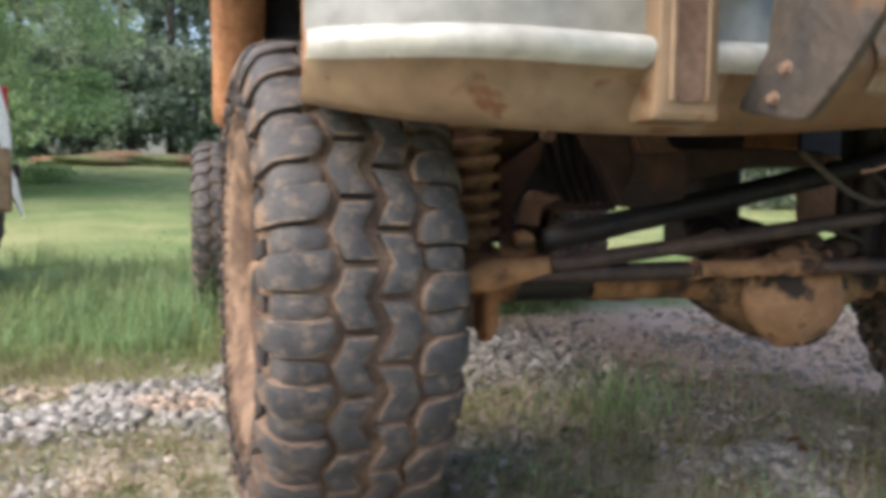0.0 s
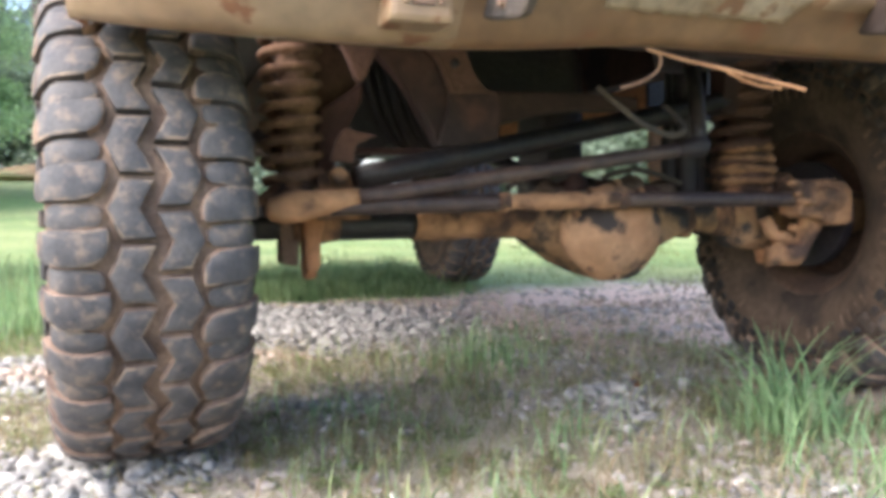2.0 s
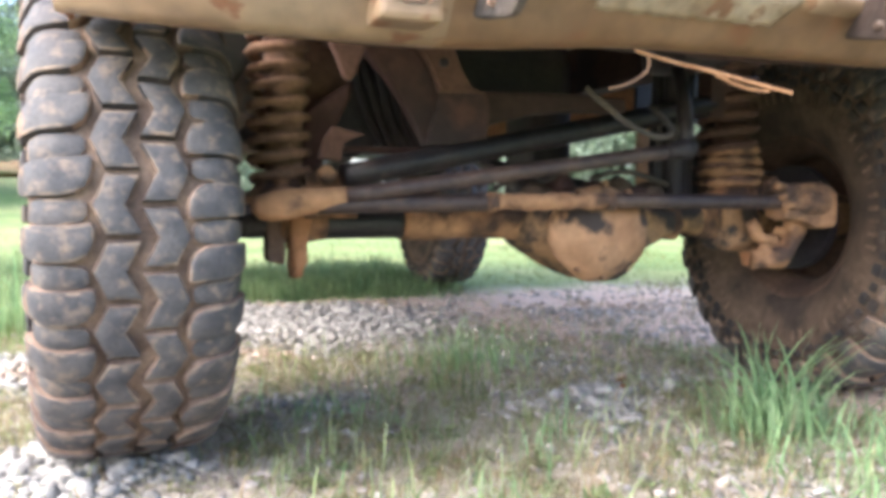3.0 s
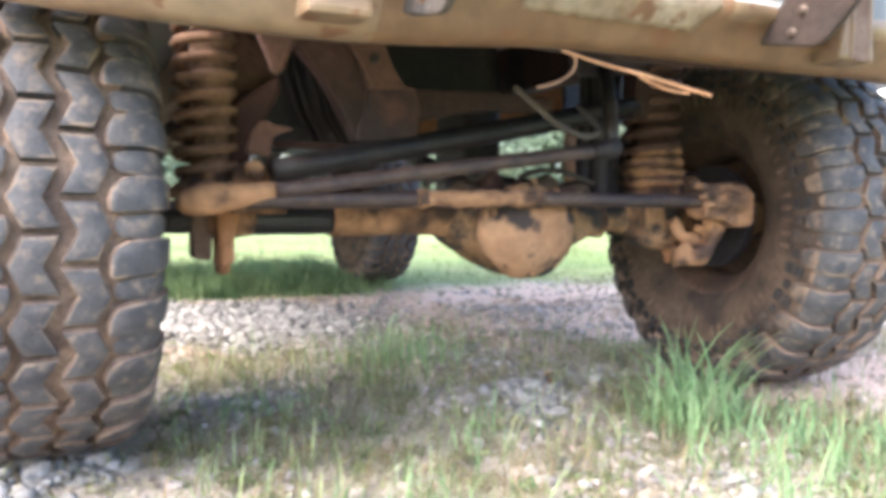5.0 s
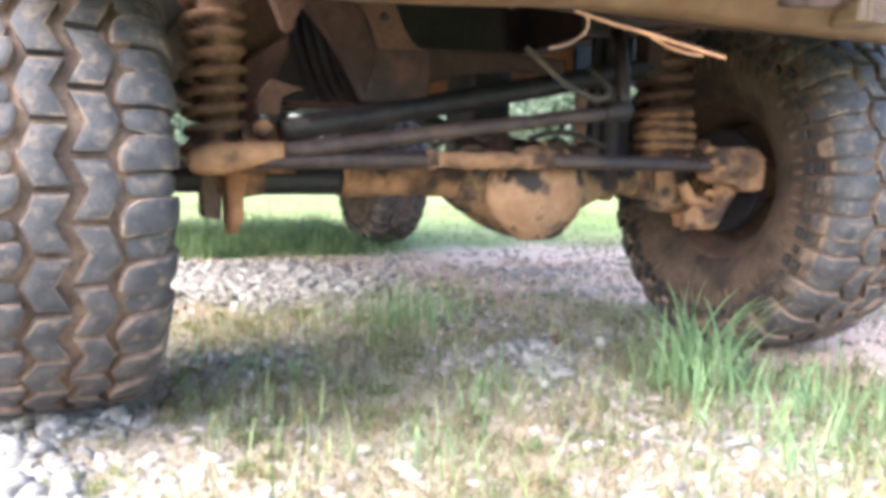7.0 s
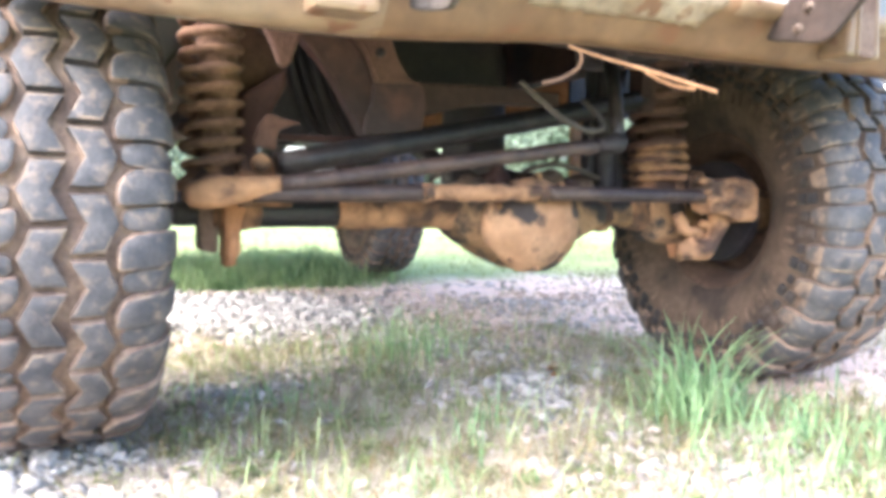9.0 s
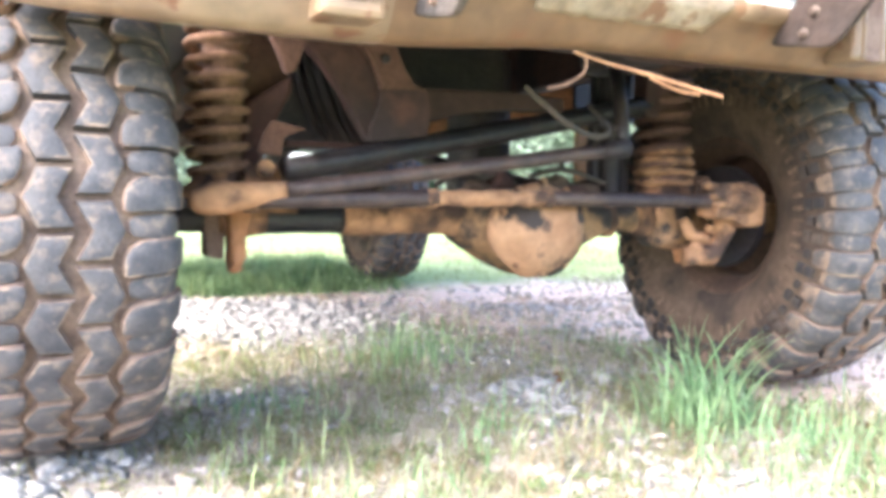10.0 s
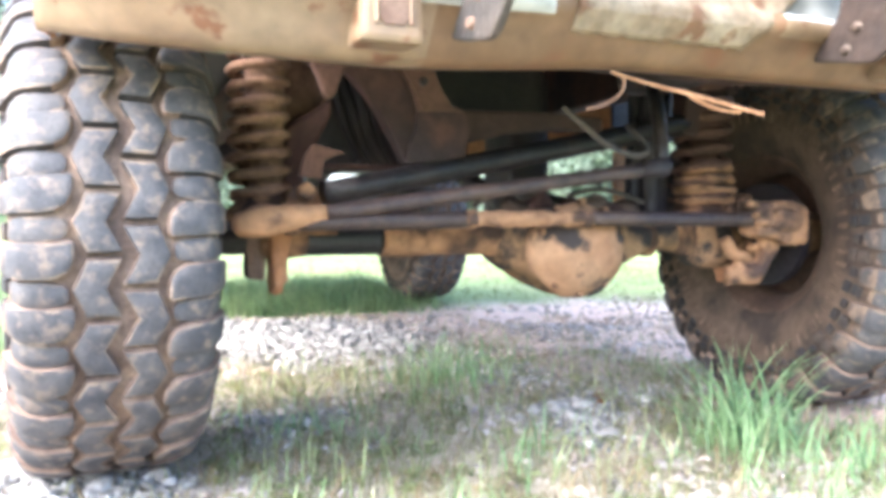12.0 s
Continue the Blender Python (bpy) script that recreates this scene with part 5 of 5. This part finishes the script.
for x, y, size, turn, tilt in ((0.255, 0.075, 0.042, 80, 55), (0.10, 0.06, 0.035, 20, 25), (0.30, 0.16, 0.04, 130, 40), (-0.05, 0.3, 0.03, 10, 10), (0.62, -0.45, 0.04, 70, 15)):
    dead_leaf(x, y, size, turn, tilt)


# ---- trees ----
def broad_tree(seed, tall, spread, low, clumps=60, per=150, size=0.16):
    r = np.random.default_rng(seed)
    tree = thing("tree", "leafy green broadleaf tree at the edge of the field", "tree", group="trees round the field")
    trunk = [(0.15 * math.sin(i * 1.3 + seed), 0.12 * math.cos(i * 0.9 + seed), tall * 0.8 * i / 8 - 0.1) for i in range(9)]
    trunk[0] = (0, 0, -0.2)
    part("trunk", tube(trunk, [0.24 * tall / 9 * (1 - 0.1 * i) for i in range(9)], 10), BARK, tree, smooth=True)
    centres, radii = [], []
    for k in range(clumps):
        u = r.random()
        z = low + (tall - low) * u
        reach = spread * (0.35 + 0.75 * math.sin(math.pi * min(1, 0.18 + 0.8 * u))) * r.uniform(0.35, 1.05)
        a = r.uniform(0, 6.28)
        centres.append(np.array([reach * math.cos(a), reach * math.sin(a), z - 0.12 * reach]))
        radii.append(r.uniform(0.5, 1.0) * spread * 0.27)
        if k % 5 == 0:
            root = Vector(trunk[min(8, max(1, int(8 * z / tall)))])
            root.z = max(0.8, z - 0.9)
            part("limb", tube(smooth_line([root, root.lerp(Vector(centres[-1]), 0.5) + Vector((0, 0, 0.2)), centres[-1]], 4), [0.07 - 0.006 * i for i in range(9)], 6), BARK, tree, smooth=True)
    part("crown", leaf_cloud("crown", centres, radii, per, size, r, 0.5), LEAF, tree)
    return tree


def pine_tree(seed, tall):
    r = np.random.default_rng(seed)
    tree = thing("pine_tree", "tall dark pine with a bare lower trunk", "tree", group="pines behind the field")
    part("trunk", tube([(0.05 * math.sin(i), 0, tall * i / 8 - 0.2) for i in range(9)], [0.20 * (1 - 0.105 * i) for i in range(9)], 8), BARK, tree, smooth=True)
    centres, radii = [], []
    for k in range(44):
        u = r.random()
        z = tall * (0.22 + 0.78 * u)
        reach = tall * 0.20 * (1.05 - 0.85 * u) * r.uniform(0.3, 1.0)
        a = r.uniform(0, 6.28)
        centres.append(np.array([reach * math.cos(a), reach * math.sin(a), z]))
        radii.append(tall * 0.06 * r.uniform(0.7, 1.3))
        if k % 6 == 0:
            part("limb", tube([(0, 0, z - 0.3), tuple(centres[-1])], [0.05, 0.02], 5), BARK, tree)
    part("crown", leaf_cloud("crown", centres, radii, 110, 0.20, r, 0.55), PINE, tree)
    return tree


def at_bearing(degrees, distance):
    """A place that far from the camera's spot before the front wheel, turned to the right of the truck's length."""
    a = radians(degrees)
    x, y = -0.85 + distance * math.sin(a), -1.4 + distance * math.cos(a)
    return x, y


big = broad_tree(3, 8.0, 3.6, 0.5, 150, 800, 0.075)
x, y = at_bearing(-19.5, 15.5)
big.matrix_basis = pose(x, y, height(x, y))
second = broad_tree(7, 9.5, 3.6, 1.2, 80, 150, 0.19)
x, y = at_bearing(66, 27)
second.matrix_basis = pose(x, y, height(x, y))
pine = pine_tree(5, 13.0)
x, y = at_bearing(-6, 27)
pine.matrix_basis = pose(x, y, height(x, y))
rr = random.Random(8)
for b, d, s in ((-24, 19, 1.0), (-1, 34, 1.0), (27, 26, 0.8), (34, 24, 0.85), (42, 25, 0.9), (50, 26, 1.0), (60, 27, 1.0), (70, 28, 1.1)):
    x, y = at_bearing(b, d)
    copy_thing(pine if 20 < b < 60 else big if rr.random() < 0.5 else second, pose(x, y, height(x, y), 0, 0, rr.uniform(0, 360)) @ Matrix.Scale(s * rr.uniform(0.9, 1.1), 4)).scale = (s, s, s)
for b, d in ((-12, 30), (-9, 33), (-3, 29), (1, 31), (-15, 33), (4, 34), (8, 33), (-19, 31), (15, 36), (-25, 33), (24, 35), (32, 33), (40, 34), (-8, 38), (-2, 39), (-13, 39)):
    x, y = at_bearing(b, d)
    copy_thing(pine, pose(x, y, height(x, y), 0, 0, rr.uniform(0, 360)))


def hedge(name, label, b0, b1, d, tall, mat, count, size, seed):
    r = np.random.default_rng(seed)
    centres, radii = [], []
    for k in range(count):
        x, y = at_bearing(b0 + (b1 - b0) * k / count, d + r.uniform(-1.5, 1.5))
        centres.append(np.array([x, y, height(x, y) + 0.1 + r.random() * tall]))
        radii.append(r.uniform(0.5, 1.1) * 0.9)
    tagged(part(name, leaf_cloud(name, centres, radii, 130, size, r, 0.8), mat), label, "bushes", kind="stuff")


hedge("undergrowth", "dark undergrowth below the trees", -40, 62, 31, 6.5, PINE, 430, 0.28, 31)
hedge("undergrowth", "dark undergrowth below the trees", -30, 10, 27, 3.2, PINE, 260, 0.2, 33)
hedge("bushes", "green bushes at the end of the field", 26, 60, 23, 4.4, PINE, 460, 0.16, 32)


def bank():
    bm = bmesh.new()
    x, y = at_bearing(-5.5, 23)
    bmesh.ops.create_uvsphere(bm, u_segments=40, v_segments=16, radius=1.0)
    for v in bm.verts:
        v.co = Vector((v.co.x * 2.4, v.co.y * 1.3, v.co.z * 0.30)) * (1 + 0.4 * noise.noise(v.co * 2.2)) + Vector((x, y, height(x, y)))
    return tagged(part("earth_bank", bm, DRY_BANK, smooth=True), "low bank of dry reddish earth and grass", "earth bank", kind="structure")


bank()


# ---- parked vehicles and the far house ----
def parked_car(name, label, m, paint, length=4.6, lift=0.0, bed=0.0, over=0.78):
    car = thing(name, label, "car", m, "parked vehicles")
    w, h = 0.90, 1.62 + lift
    outline = [(-length / 2, 0.55 + lift), (-length / 2 + 0.02, 1.02 + lift), (-length / 2 + 1.15, 1.12 + lift), (-length / 2 + 1.75, h), (length / 2 - 0.45 - bed, h), (length / 2 - 0.28 - bed, 1.30 + lift), (length / 2 - 0.30, 1.27 + lift), (length / 2 - 0.14, 1.20 + lift), (length / 2 - 0.05, 1.08 + lift), (length / 2 - 0.01, 0.92 + lift), (length / 2, 0.74 + lift), (length / 2 - 0.03, 0.62 + lift)]
    for c in (length / 2 - over, -length / 2 + 0.85):
        arch = [(c + 0.44 * math.cos(a), 0.50 + lift + 0.40 * math.sin(a)) for a in (math.pi * k / 12 for k in range(13))]
        outline += arch
    turn_x = Matrix(((1, 0, 0, 0), (0, 0, -1, 0), (0, 1, 0, 0), (0, 0, 0, 1)))
    part("body", plate(outline, 2 * w - 0.1, turn_x, 0.0), paint, car, "painted body muddy along its sills")
    for s in (-1, 1):
        part("side_panel", plate(outline, 0.05, pose(0, s * (w - 0.01), 0) @ turn_x, 0.012), paint, car)
        part("side_window", plate([(-length / 2 + 1.35, 1.17 + lift), (-length / 2 + 1.8, h - 0.07), (length / 2 - 0.55 - bed, h - 0.07), (length / 2 - 0.40 - bed, 1.17 + lift)], 0.02, pose(0, s * (w + 0.012), 0) @ turn_x, 0.003), GLASS_DARK, car)
        part("sill", box((length - 2.5, 0.06, 0.16), (-0.02, s * (w - 0.02), 0.60 + lift), 0.02), RUST_MUD, car)
        part("tail_light", box((0.03, 0.12, 0.30), (length / 2, s * (w - 0.2), 0.95 + lift), 0.008), RED_LENS, car)
        part("badge", box((0.11, 0.008, 0.10), (length / 2 - 0.20, s * (w + 0.018), 1.0 + lift), 0.002), RED_LENS, car, "small red badge")
        part("rear_corner", lumpy(box((0.09, 0.06, 0.34), (length / 2 - 0.05, s * (w - 0.01), 0.61 + lift), 0.02), 0.003), TAN_PAINT, car, "lower corner brown with mud")
        for c in (length / 2 - over, -length / 2 + 0.85):
            wheel(car, c, s * (w - 0.13), 0.405, 0, False).matrix_basis = pose(c, s * (w - 0.13), 0.405, 0, 0, 90 * s)
    for e, nm in ((1, "rear_bumper"), (-1, "front_bumper")):
        part(nm, box((0.10, 2 * w - 0.30, 0.20), (e * (length / 2 + 0.02), 0, 0.60 + lift), 0.03), CAR_DARK if paint is CAR_WHITE else CHROME, car)
    part("windscreen", box((0.02, 1.5, 0.62), (-length / 2 + 1.44, 0, 1.40 + lift), 0.004, pose(0, 0, 0, 0, 50)), GLASS_DARK, car)
    part("grille", box((0.03, 1.3, 0.26), (-length / 2 + 0.0, 0, 0.86 + lift), 0.008), CAR_DARK, car)
    part("underside", box((length - 0.4, 1.2, 0.12), (0, 0, 0.50 + lift), 0.02), CAR_DARK, car)
    return car


def park(corner, heading, length):
    """The pose that puts a car's rear near-side corner at a place; heading: degrees of its forward (-x) way."""
    m = pose(0, 0, 0, 0, 0, heading + 180)
    c = m @ Vector((length / 2, -0.9, 0))
    return Matrix.Translation((corner[0] - c.x, corner[1] - c.y, 0.0)) @ m


parked_car("parked_truck", "white truck with mud-brown lower corners parked on the field", park((-1.965, 3.22), 203, 4.4), CAR_WHITE, 4.4, 0.0, 1.5, 0.42)
parked_car("parked_pickup", "dark pickup with a dull chrome bumper parked on the grass", pose(4.45, 1.15, 0, 0, 0, 30), CAR_DARK, 4.6, 0.18)


def far_house():
    house = thing("house", "low pale house with pinkish brick far across the field", "house")
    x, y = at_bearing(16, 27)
    house.matrix_basis = pose(x, y, height(x, y) - 0.2, 0, 0, -19)
    part("wall", box((8.0, 6.0, 2.5), (0, 3, 1.25), 0.03), BRICK_FAR, house, "pinkish brick wall")
    roof = plate([(-3.4, 0), (3.4, 0), (0, 1.7)], 8.8, pose(0, 3, 2.5) @ Matrix(((0, 0, 1, 0), (1, 0, 0, 0), (0, 1, 0, 0), (0, 0, 0, 1))), 0.02)
    part("roof", roof, BARK, house, "dark shingle roof")
    for k in range(4):
        win = part("window", box((1.1, 0.08, 1.2), (-3.1 + 2.05 * k, -0.02, 1.4), 0.01), CAR_WHITE, house, "white framed window")
        part("pane", box((0.86, 0.04, 0.96), (-3.1 + 2.05 * k, -0.055, 1.4), 0.005), GLASS_DARK, win)
    part("door", box((0.95, 0.07, 2.05), (0.0, -0.03, 1.03), 0.01), CAR_WHITE, house)
    part("fascia", box((8.8, 0.14, 0.22), (0, -0.36, 2.5), 0.02), FASCIA, house, "pinkish red fascia board")


far_house()


# ---- the larger loose stones, one by one ----
stone_meshes = []
for k in range(8):
    verts, tris = stone_shape(k, 1)
    me = arrays("stone", verts, tris)
    me.materials.append(STONE_PIECE)
    stone_meshes.append(me)
for k, m in enumerate(single):
    ob = new("stone", stone_meshes[k % 8])
    ob.parent = soil
    ob.matrix_basis = m
